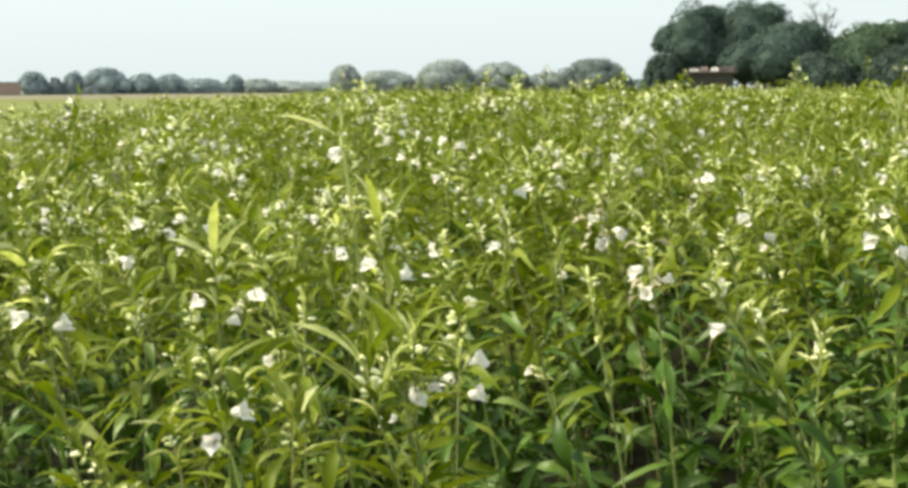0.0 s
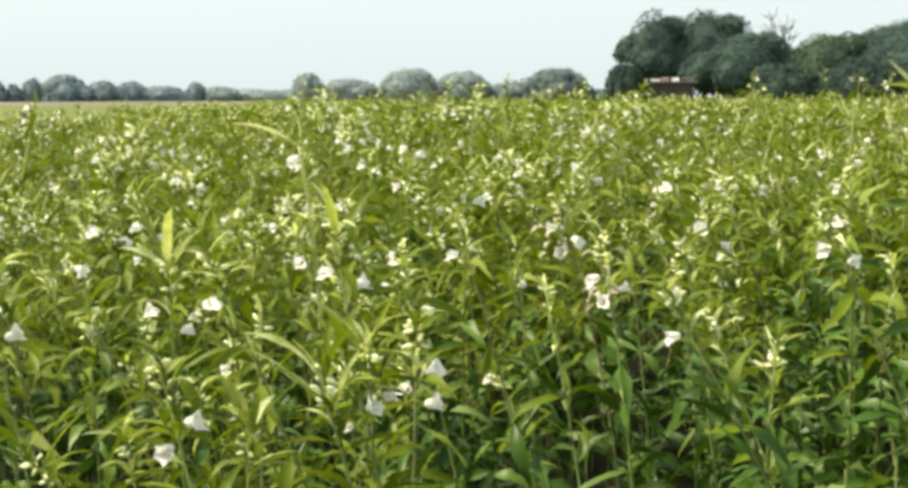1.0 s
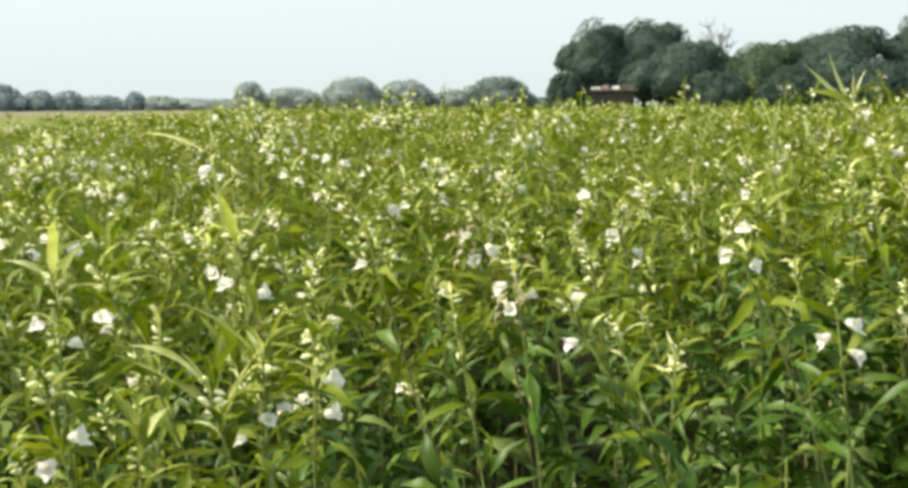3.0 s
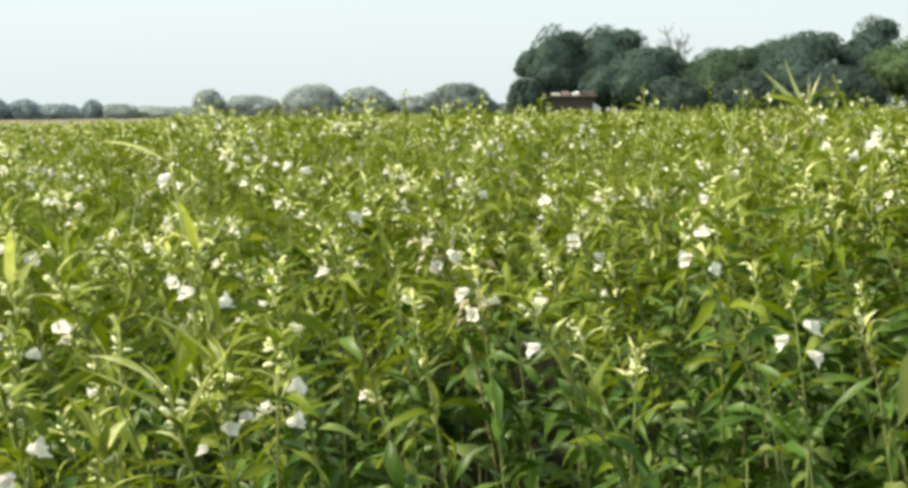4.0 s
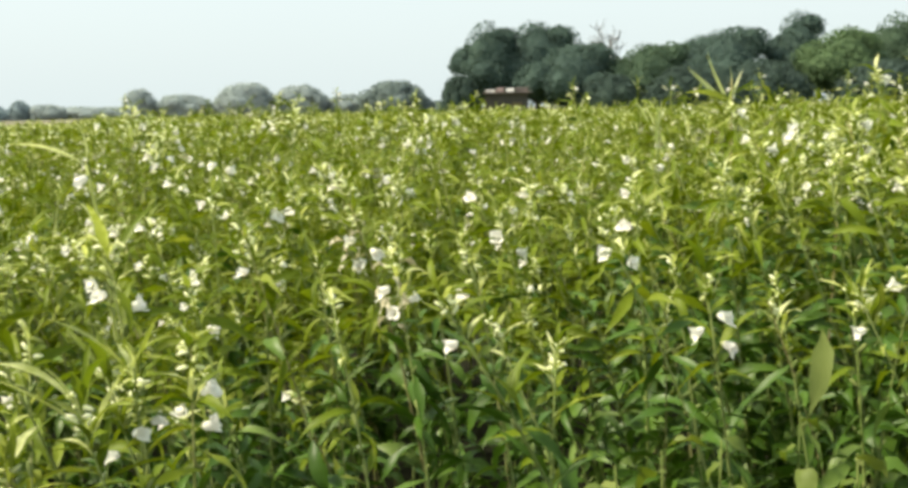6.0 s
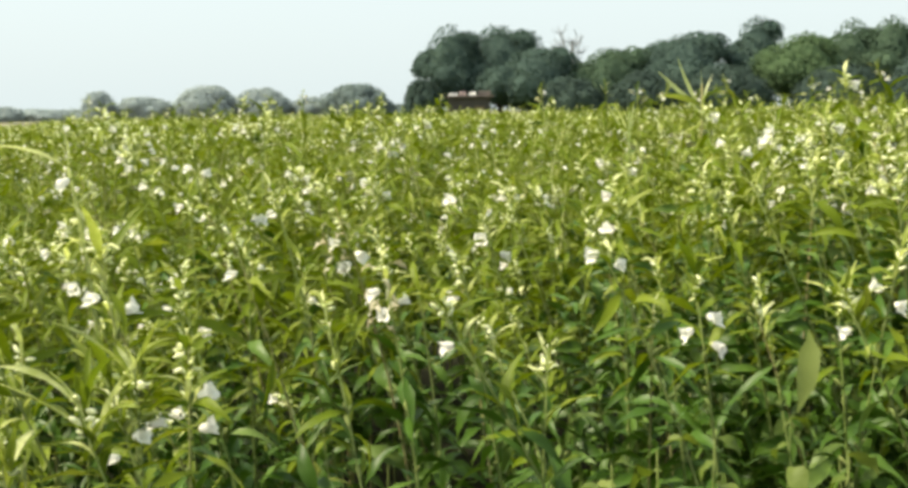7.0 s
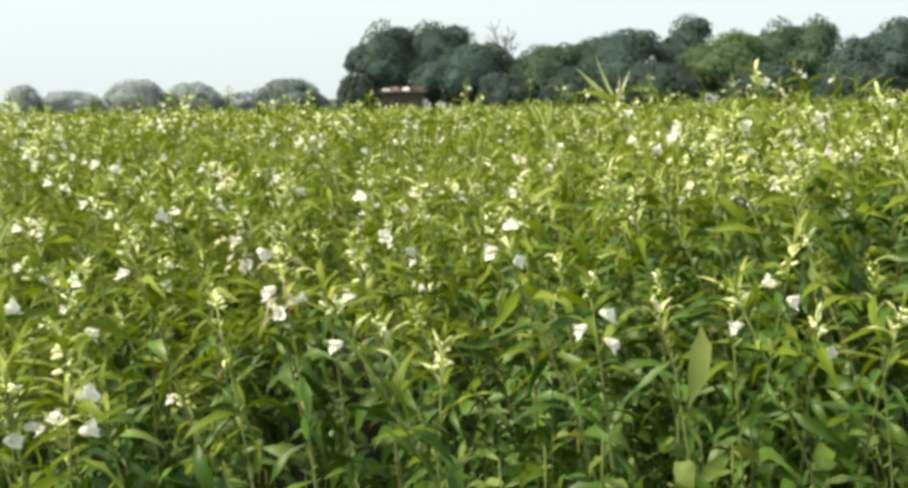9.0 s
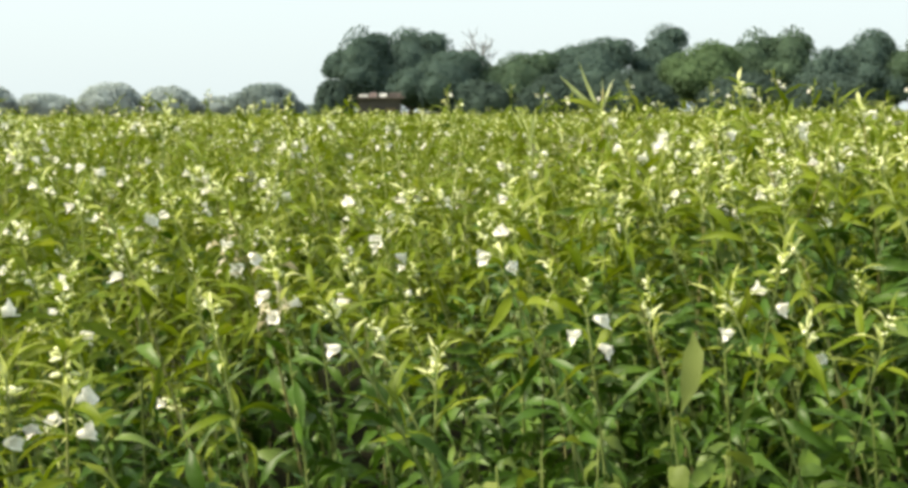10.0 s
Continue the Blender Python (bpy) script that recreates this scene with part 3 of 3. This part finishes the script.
# ---- the crop farther off, one object ----
def templates(rng, kind, budding=1.0):
    """Low plants as arrays: vertices, triangles or quads, and slots (0 leaf, 1 shoot, 2 petal, 3 bud)."""
    heap = Heap()
    lay = layout(rng, 1.25, rng.choice((0, 0, 1, 1, 2) if kind == 0 else (0, 1, 1)), low=0.42 if kind == 0 else 0.6, grow=1.3, tuft=0.6, bloom=0.8, bud=1.2, fresh=0.55)
    if kind == 0:
        # most older leaves take the paler young tone, lifting the shade between plants
        for n, (k, q) in enumerate(lay["wide"]):
            heap.put(WIDE_LO[k % 4], q, 4 if n % 6 else 0)
        for n, (k, q) in enumerate(lay["slim"]):
            heap.put(SLIM_LO[k % 4], q, 4 if n % 6 else 0)
        for k, q in lay["young"]:
            heap.put(SLIM_LO[k % 4], q, 4)
        for k, q in lay["tip"][:8]:
            heap.put(SLIM_LO[k % 4], q, 1)
        for k, q in lay["flowers"]:
            heap.put(BLOOM_LO, q, 2)
        for n, (k, q) in enumerate(lay["buds"][:int(9 * budding)]):
            heap.put(BUD_LO, q @ Matrix.Scale(1.7, 4), 2 if n % 9 == 8 else 3)
    else:
        blade = ([Vector((0, 0, 0)), Vector((0.45, -0.17, 0.06)), Vector((1, 0, -0.15)), Vector((0.45, 0.17, 0.06))], [(0, 1, 2, 3)])
        cap = ([Vector((0, -0.22, 0.2)), Vector((0, 0.22, 0.2)), Vector((1, 0.3, -0.1)), Vector((1, -0.3, -0.1)), Vector((0.6, 0, 0.4)), Vector((0.6, 0, -0.5))], [(0, 1, 2, 3), (0, 4, 2, 5)])
        keep = 1.0 if kind == 1 else 0.45
        grow = 1.1 if kind == 1 else 1.6
        # here too the lighter leaf tone stands in for softer shade
        for slot, (k, q) in [(4 if n % 9 else 0, w) for n, w in enumerate(lay["wide"] + lay["slim"])] + [(4, w) for w in lay["young"]]:
            if rng.random() < keep:
                heap.put(blade, q @ Matrix.Diagonal((grow, grow, grow, 1)), slot)
        for k, q in lay["tip"][:5 if kind == 1 else 3]:
            heap.put(blade, q @ Matrix.Diagonal((grow * 1.2, grow * 0.9, grow, 1)), 1)
        for k, q in lay["flowers"]:
            heap.put(cap, q, 2)
        for n, (k, q) in enumerate(lay["buds"][:int(6 * budding)]):
            heap.put(cap, q @ Matrix.Scale(1.6, 4), 2 if n % 6 == 5 else 3)
    stem = tube([lay["stem"](0.25), lay["stem"](0.8), lay["stem"](1.24)], [0.006, 0.005, 0.003], 3)
    heap.put((stem[0], stem[1][:-1]), Matrix.Identity(4), 1)
    v = np.array([tuple(p) for p in heap.v])
    four = [n for n, q in enumerate(heap.f) if len(q) == 4]
    return v, np.array([heap.f[n] for n in four]), np.array([heap.s[n] for n in four])


def crop_mesh(name, groups, mats):
    """groups: (templates, rows of x, y, height). One mesh of all of them."""
    rng = np.random.default_rng(5)
    vs, fs, ss, n = [], [], [], 0
    for temps, rows in groups:
        rows = np.array(rows)
        which = rng.integers(0, len(temps), len(rows))
        for k, (v, f, s) in enumerate(temps):
            r = rows[which == k]
            if not len(r):
                continue
            a, sc = rng.uniform(0, 2 * np.pi, len(r)), r[:, 2] / 1.25
            c, d = np.cos(a)[:, None] * sc[:, None], np.sin(a)[:, None] * sc[:, None]
            x = c * v[:, 0] - d * v[:, 1] + r[:, :1]
            y = d * v[:, 0] + c * v[:, 1] + r[:, 1:2]
            z = v[:, 2] * sc[:, None]
            vs.append(np.stack([x, y, z], -1).reshape(-1, 3))
            fs.append((f[None] + (n + np.arange(len(r)) * len(v))[:, None, None]).reshape(-1, 4))
            ss.append(np.tile(s, len(r)))
            n += len(v) * len(r)
    v, f, s = np.concatenate(vs), np.concatenate(fs), np.concatenate(ss)
    me = bpy.data.meshes.new(name)
    me.vertices.add(len(v))
    me.vertices.foreach_set("co", v.ravel())
    me.loops.add(f.size)
    me.loops.foreach_set("vertex_index", f.ravel().astype(np.int32))
    me.polygons.add(len(f))
    me.polygons.foreach_set("loop_start", np.arange(0, f.size, 4, dtype=np.int32))
    for m in mats:
        me.materials.append(m)
    me.polygons.foreach_set("material_index", s.astype(np.int32))
    me.update(calc_edges=True)
    me.validate()
    return me


def build_crop():
    rng = random.Random(31)
    t0 = [templates(rng, 0, (0.0, 0.2, 0.55)[n % 3]) for n in range(18)]
    t1 = [templates(rng, 1, (0.0, 0.35, 0.7)[n % 3]) for n in range(18)]
    t2 = [templates(rng, 2, (0.0, 0.35, 0.7)[n % 3]) for n in range(12)]
    g0, g1, g2 = list(REST), [], []

    def scatter(y0, y1, step, out, test):
        y = y0
        while y < y1:
            x = -60.0
            while x < 85:
                px, py = x + rng.uniform(-0.4, 0.4) * step, y + rng.uniform(-0.4, 0.4) * step
                if in_crop(px, py) and test(px, py, math.hypot(px, py), math.degrees(math.atan2(px, py))):
                    out.append((px, py, canopy(px, py) * rng.uniform(0.78, 1.10) + (rng.uniform(0.10, 0.32) if rng.random() < (0.2 if py < 25 else 0.1) and px > -0.11 * py else 0)))
                x += step
            y += step

    seen = lambda az: -29 < az < 45
    scatter(1, 14, 0.255, g0, lambda x, y, d, az: 6.2 <= d < 13 and seen(az))
    scatter(0, 12, 0.30, g1, lambda x, y, d, az: 1.5 < d < 12 and not seen(az) and abs(x) < 8)
    scatter(1, 36, 0.32, g1, lambda x, y, d, az: 13 <= d < 34 and seen(az))
    scatter(10, 92, 0.68, g2, lambda x, y, d, az: 34 <= d < 92 and seen(az))
    scatter(0, 60, 1.0, g2, lambda x, y, d, az: 12 <= d < 60 and 45 <= az < 72)
    ob = new("sesame_crop", crop_mesh("sesame_crop", [(t0, g0), (t1, g1), (t2, g2)], [M_LEAF, M_TIP, M_PETAL, M_BUD, M_YOUNG]))
    tagged(ob, "dense green sesame crop in white flower", "crop", kind="stuff")


build_crop()

# ---- trees ----
SPRAY = ([Vector((0, 0, 0)), Vector((0.5, -0.32, 0.1)), Vector((1, -0.08, -0.08)), Vector((0.9, 0.2, -0.1)), Vector((0.45, 0.36, 0.06))], [(0, 1, 2, 3, 4)])


def canopy_leaf(name, tone, spread=0.55):
    r, g, b = tone
    k = spread
    return leafy(name, [(0.0, (r * (1 - 0.22 * k), g * (1 - 0.22 * k), b * (1 - 0.18 * k))), (0.5, tone), (1.0, (r * (1 + 0.25 * k), g * (1 + 0.22 * k), b * (1 + 0.1 * k)))], rough=0.9, through_light=0.25, glow=(1.1, 1.1, 0.9), grain=0.35, bump=0.0, gloss=0.05)


# grove greens are blued and lifted: some haze is mixed into the colour
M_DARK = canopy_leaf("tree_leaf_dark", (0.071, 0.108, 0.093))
M_DEEP = canopy_leaf("shrub_leaf_deep", (0.058, 0.086, 0.074))
M_MID = canopy_leaf("tree_leaf_mid", (0.078, 0.120, 0.078))
M_LIGHT = canopy_leaf("tree_leaf_light", (0.088, 0.136, 0.068))
# far foliage: the haze of distance is put into these pale base colours
M_HAZE_GREY = canopy_leaf("tree_leaf_haze_grey", (0.31, 0.36, 0.37), 0.5)
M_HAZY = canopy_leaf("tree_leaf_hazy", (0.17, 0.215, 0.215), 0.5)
M_HAZE_BLUE = canopy_leaf("tree_leaf_haze_blue", (0.27, 0.335, 0.37), 0.5)


def crown_heap(seed, lumps, spray, per_m2, jitter):
    """Leaf sprays scattered through the outer part of each lump (centre, radii), with a ragged outline and gaps."""
    rng = np.random.default_rng(seed)
    base = np.array([tuple(p) for p in SPRAY[0]]) - np.array((0.5, 0, 0))
    out = []
    for c, r in lumps:
        c, r = np.array(c), np.array(r)
        area = 4 * math.pi * ((r[0] * r[1]) ** 1.6 / 3 + (r[0] * r[2]) ** 1.6 / 3 + (r[1] * r[2]) ** 1.6 / 3) ** (1 / 1.6)
        u = rng.normal(size=(int(area * per_m2), 3))
        u /= np.linalg.norm(u, axis=1)[:, None]
        u = u[(u[:, 2] > -0.75) | (rng.random(len(u)) > 0.6)]
        rough = np.ones(len(u))
        for f, amp in ((2.3, 0.07), (4.1, 0.06), (7.7, 0.05), (13.0, 0.04)):
            way, shift = rng.normal(size=(3, 3)), rng.uniform(0, 6.28, 3)
            rough += amp * np.sin(f * (u @ (way / np.linalg.norm(way, axis=1)[:, None]).T) + shift).sum(1) * 0.8
        rough = 1 + (rough - 1) * (1 - 0.7 * np.clip(u[:, 2], 0, 1))
        p = c + u * r * (rough * (1 - np.abs(rng.normal(0, 0.13, len(u)))))[:, None]
        z = u + rng.normal(0, jitter, u.shape) + np.array((0, 0, 0.2))
        z /= np.linalg.norm(z, axis=1)[:, None]
        x = np.cross(z, rng.normal(size=u.shape))
        x /= np.linalg.norm(x, axis=1)[:, None]
        y = np.cross(z, x)
        s = (spray * rng.uniform(0.5, 1.5, len(u)))[:, None, None]
        out.append(p[:, None] + s * (base[None, :, :1] * x[:, None] + base[None, :, 1:2] * y[:, None] + base[None, :, 2:] * z[:, None]))
    v = np.concatenate(out).reshape(-1, 3)
    return v.tolist(), np.arange(len(v)).reshape(-1, 5).tolist()


def limb(heap, rng, a, b, r0, r1, sides=6):
    a, b = Vector(a), Vector(b)
    k = (b - a).length * 0.09
    pts = [a.lerp(b, i / 4) + Vector((rng.uniform(-k, k), rng.uniform(-k, k), 0)) * (0 < i < 4) for i in range(5)]
    heap.put(tube(pts, [r0 + (r1 - r0) * i / 4 for i in range(5)], sides), Matrix.Identity(4), 0)
    return pts


def tree(x, y, height, width, seed, mat, label, spray=0.24, per_m2=24.0, lumps=11, low=0.25, name="tree", group="", jitter=0.5):
    """A broad tree at x, y: tapered trunk, limbs to each lump of the crown, crown of leaf sprays."""
    rng = random.Random(seed)
    root = new(name)
    root.matrix_basis = pose(x, y, ground_z(math.hypot(x, y)) - 0.1)
    tagged(root, label, "tree", group)
    rx = width / 2
    zb = low * 0.5 * height
    shape = [((0, 0, (zb + height) / 2), (rx * 0.72, rx * 0.72, (height - zb) * 0.47))]
    if low < 0.1:
        # a dome that reaches the ground
        shape = [((0, 0, height * 0.26), (rx * 0.84, rx * 0.84, height * 0.68))]
        for k in range(lumps):
            a, e = k * 2.4 + rng.uniform(-0.4, 0.4), (k + 0.5) / lumps
            el = 1.35 * e ** 0.9
            r = rng.uniform(0.62, 0.74)
            c = (math.cos(a) * math.cos(el) * rx * r, math.sin(a) * math.cos(el) * rx * r, height * (0.22 + 0.70 * r * math.sin(el)))
            q = rng.uniform(0.20, 0.38)
            shape.append((c, (rx * q, rx * q, min(height * 0.26, height * 0.98 - c[2]))))
    for k in range(lumps if low >= 0.1 else 0):
        a, s = k * 2.4 + rng.uniform(-0.5, 0.5), rng.uniform(0.42, 0.76)
        zc = height * (low + 0.16 + (0.66 - low) * ((k * 0.618) % 1.0))
        f = math.sqrt(max(0.15, 1 - (zc / height) ** 3)) * 1.05
        rr = rx * rng.uniform(0.20, 0.46)
        shape.append(((math.cos(a) * rx * s * f, math.sin(a) * rx * s * f, zc), (rr, rr, min(rr * 0.85, (height - zc) * 0.95, zc))))
    wood = Heap()
    fork = height * (low + 0.08)
    trunk = Heap()
    limb(trunk, rng, (0, 0, -0.1), (rng.uniform(-0.2, 0.2), 0, fork), height * 0.035, height * 0.026, 9)
    part_mesh("trunk", trunk.mesh("trunk", [M_BARK]), root)
    for c, r in shape:
        limb(wood, rng, (0, 0, fork - 0.2), c, height * 0.018, height * 0.005, 5)
    part_mesh("branching", wood.mesh("branching", [M_BARK]), root)["kind"] = "stuff"
    v, f = crown_heap(seed, shape, spray, per_m2, jitter)
    core = bmesh.new()
    for c, r in shape:
        q = bmesh.ops.create_icosphere(core, subdivisions=2, radius=1)
        bmesh.ops.transform(core, verts=q["verts"], matrix=Matrix.Translation(c) @ Matrix.Diagonal((r[0] * 0.74, r[1] * 0.74, r[2] * 0.74, 1)))
    for w in core.verts:
        w.co *= 1 + 0.05 * noise.noise(w.co * 0.9)
    n = len(v)
    v += [tuple(w.co) for w in core.verts]
    core.verts.index_update()
    f += [tuple(n + w.index for w in face.verts) for face in core.faces]
    core.free()
    part_mesh("crown", mesh_of("crown", v, f, [mat], smooth=False), root)["kind"] = "stuff"
    return root


def at(yaw, d):
    """Plan position at a bearing (degrees to the left of +y) and a distance."""
    return -math.sin(radians(yaw)) * d, math.cos(radians(yaw)) * d


def by_angles(yaw, half, top, d):
    x, y = at(yaw, d)
    return x, y, 1.55 - ground_z(d) + d * math.tan(radians(top)), 2 * d * math.tan(radians(half))


# the grove beside the hut: bearing, half width, top, distance, leaf, wording
GROVE = [
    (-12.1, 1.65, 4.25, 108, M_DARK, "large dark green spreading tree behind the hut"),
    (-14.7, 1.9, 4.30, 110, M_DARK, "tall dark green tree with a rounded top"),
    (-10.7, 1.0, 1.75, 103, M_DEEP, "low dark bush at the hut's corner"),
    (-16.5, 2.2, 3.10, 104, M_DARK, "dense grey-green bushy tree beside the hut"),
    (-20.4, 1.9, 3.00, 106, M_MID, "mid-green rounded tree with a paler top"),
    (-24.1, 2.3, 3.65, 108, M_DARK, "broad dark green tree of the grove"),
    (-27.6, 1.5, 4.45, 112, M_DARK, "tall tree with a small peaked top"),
    (-29.9, 2.0, 3.50, 106, M_LIGHT, "lighter green tree at the grove's front"),
    (-32.0, 1.4, 3.95, 111, M_MID, "mid-green tree with a rounded top")]
GROVE += [
    (-33.8, 1.5, 4.05, 111, M_MID, "tall green tree of the grove"),
    (-35.5, 1.3, 3.10, 108, M_DARK, "lower dark tree between two taller ones"),
    (-37.4, 1.6, 3.85, 110, M_DARK, "dark green tree at the grove's end"),
    (-40.4, 1.8, 3.70, 110, M_MID, "green tree at the grove's end"),
    (-18.4, 1.6, 1.70, 101, M_DEEP, "low dark shrub under the bare tree"),
    (-22.2, 1.8, 1.90, 101, M_DEEP, "low dark shrub before the grove"),
    (-26.0, 2.0, 2.10, 101, M_DEEP, "low dark shrub before the grove"),
    (-31.5, 2.2, 2.0, 101, M_DEEP, "low dark shrub before the grove"),
    (-35.6, 2.2, 1.9, 101, M_DEEP, "low dark shrub before the grove")]
for n, (yaw, half, top, d, mat, label) in enumerate(GROVE):
    x, y, h, w = by_angles(yaw, half, top, d)
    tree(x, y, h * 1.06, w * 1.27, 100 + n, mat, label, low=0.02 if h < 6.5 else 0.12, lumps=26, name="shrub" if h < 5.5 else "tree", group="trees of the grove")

# the far tree line, its haze painted into the leaf colours
FAR = [
    (20.76, 0.65, 1.05), (19.73, 0.30, 0.78), (18.88, 0.48, 1.03), (17.41, 1.10, 1.25), (15.65, 0.75, 0.93), (14.31, 0.75, 0.90), (12.67, 1.0, 0.67), (11.13, 0.48, 0.86), (9.91, 0.9, 0.62),
    (7.80, 1.25, 0.44), (5.56, 0.8, 1.36), (3.42, 1.3, 1.06), (0.32, 1.55, 1.57), (-2.41, 1.35, 1.43), (-4.86, 0.95, 0.94), (-7.32, 1.6, 1.59), (-9.50, 0.8, 0.46)]
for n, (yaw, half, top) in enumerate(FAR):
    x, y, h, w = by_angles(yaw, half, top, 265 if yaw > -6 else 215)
    tree(x, y, h * 1.02, w * 1.3, 200 + n, M_HAZE_BLUE if yaw > 11 else M_HAZY if yaw < -6 else M_HAZE_GREY, "distant tree on the skyline, leaves tinted bluish for haze" if yaw > 11 else "distant tree on the skyline, leaves greyed for haze", spray=0.45, per_m2=7.5, lumps=14, low=0.0, jitter=0.5, group="far tree line")

# thickets that fill the gaps, haze in their leaf colour too
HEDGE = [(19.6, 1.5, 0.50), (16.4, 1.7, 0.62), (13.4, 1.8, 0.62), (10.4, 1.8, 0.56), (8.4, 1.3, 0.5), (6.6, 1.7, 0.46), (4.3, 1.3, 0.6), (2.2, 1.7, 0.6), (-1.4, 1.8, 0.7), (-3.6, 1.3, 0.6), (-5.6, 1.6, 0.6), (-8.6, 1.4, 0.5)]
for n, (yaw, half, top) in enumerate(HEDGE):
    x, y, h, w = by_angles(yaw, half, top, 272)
    tree(x, y, h, w * 1.15, 300 + n, M_HAZE_BLUE if yaw > 9 else M_HAZE_GREY, "low thicket between the far trees, leaves paled for haze", spray=0.5, per_m2=4.2, lumps=9, low=0.0, jitter=0.5, name="thicket", group="far thickets")


def bare_tree():
    """Leafless, with thin grey twigs above the grove."""
    rng = random.Random(77)
    x, y, h, w = by_angles(-18.2, 0.9, 3.85, 110)
    root = new("bare_tree")
    root.matrix_basis = pose(x, y, ground_z(110) - 0.05)
    tagged(root, "leafless grey tree with thin spreading branches", "tree")
    trunk = Heap()
    limb(trunk, rng, (0, 0, -0.1), (0.1, 0, h * 0.45), 0.2, 0.13, 8)
    part_mesh("trunk", trunk.mesh("trunk", [M_GREYWOOD]), root)
    for k in range(12):
        a, br = rng.uniform(0, 6.28), Heap()
        top = Vector((math.cos(a) * w * rng.uniform(0.2, 0.5), math.sin(a) * w * 0.3, h * rng.uniform(0.78, 1.0)))
        pts = limb(br, rng, (0.1, 0, h * rng.uniform(0.36, 0.45)), top, 0.11, 0.04, 5)
        for _ in range(11):
            p = rng.choice(pts[2:])
            limb(br, rng, p, p + Vector((rng.uniform(-0.9, 0.9), rng.uniform(-0.9, 0.9), rng.uniform(0.2, 1.1))), 0.04, 0.018, 4)
        part_mesh("branch", br.mesh("branch", [M_GREYWOOD]), root)


bare_tree()


# ---- the hut and the far wall ----
def box(bm, x0, x1, y0, y1, z0, z1, bevel=0.0):
    r = bmesh.ops.create_cube(bm, size=1)
    bmesh.ops.transform(bm, verts=r["verts"], matrix=Matrix.Translation(((x0 + x1) / 2, (y0 + y1) / 2, (z0 + z1) / 2)) @ Matrix.Diagonal((x1 - x0, y1 - y0, z1 - z0, 1)))
    if bevel:
        bmesh.ops.bevel(bm, geom=list({e for v in r["verts"] for e in v.link_edges}), offset=bevel, segments=1, affect="EDGES")
    return bm


HUT_Z = ground_z(98) - 0.08


def hut():
    x, y = at(-13.1, 98)
    root = new("hut")
    root.matrix_basis = pose(x, y, HUT_Z, 0, 0, -12.9)
    tagged(root, "small mud-walled farm hut with a flat cluttered roof", "hut")
    part("wall", box(bmesh.new(), -1.85, 1.85, 0, 0.25, 0, 2.75, 0.03), M_MUD, root)
    part("wall", box(bmesh.new(), -1.85, 1.85, 3.0, 3.25, 0, 2.75, 0.03), M_MUD, root)
    part("wall", box(bmesh.new(), -1.85, -1.6, 0.25, 3.0, 0, 2.75, 0.03), M_MUD, root)
    part("wall", box(bmesh.new(), 1.6, 1.85, 0.25, 3.0, 0, 2.75, 0.03), M_MUD, root)
    part("roof", box(bmesh.new(), -2.1, 2.2, -0.45, 3.5, 2.75, 2.9, 0.03), M_TILE, root, "flat brown roof slab")
    part("door", box(bmesh.new(), 0.5, 1.35, -0.03, -0.003, 0, 1.95, 0.008), M_WOOD, root, "dark timber door")
    return root


hut()


def on_roof(name, x0, x1, y0, z1, material, label, category):
    """A sagging bundle that lies on the hut's roof."""
    hx, hy = at(-13.1, 98)
    rng = random.Random(int(x0 * 100))
    bm = box(bmesh.new(), x0, x1, y0, y0 + 0.7, 0, z1)
    bmesh.ops.subdivide_edges(bm, edges=bm.edges[:], cuts=2, use_grid_fill=True)
    for v in bm.verts:
        if v.co.z > 0.01:
            v.co += Vector((rng.uniform(-0.06, 0.06), rng.uniform(-0.06, 0.06), rng.uniform(-0.08, 0.06)))
    me = bpy.data.meshes.new(name)
    bm.to_mesh(me)
    bm.free()
    me.materials.append(material)
    ob = new(name, me)
    ob.matrix_basis = pose(hx, hy, HUT_Z + 2.9, 0, 0, -12.9)
    return tagged(ob, label, category)


on_roof("sack", -1.8, -1.1, 0.3, 0.2, M_WHITE, "pale sack lying on the hut's roof", "sack")
on_roof("cloth_sack", -0.9, -0.3, 0.6, 0.36, M_CLOTH, "dull reddish cloth sack on the hut's roof", "sack")
on_roof("sack", 0.0, 0.6, 0.3, 0.3, M_WHITE, "pale sack lying on the hut's roof", "sack")
on_roof("straw_bale", 0.8, 1.9, 0.5, 0.36, M_TILE, "dull brown straw bale on the hut's roof", "straw")


def far_wall():
    """A long, low brick wall far off."""
    x, y = at(22.6, 250)
    root = new("brick_wall")
    root.matrix_basis = pose(x, y, ground_z(250) - 0.15, 0, 0, 20)
    tagged(root, "long low reddish brick wall far across the fields", "wall")
    part("wall", box(bmesh.new(), -9, 5.5, 0, 0.35, 0, 2.8, 0.02), M_BRICK, root)
    part("coping", box(bmesh.new(), -9.1, 5.6, -0.06, 0.41, 2.8, 2.95, 0.02), M_MUD, root)


far_wall()
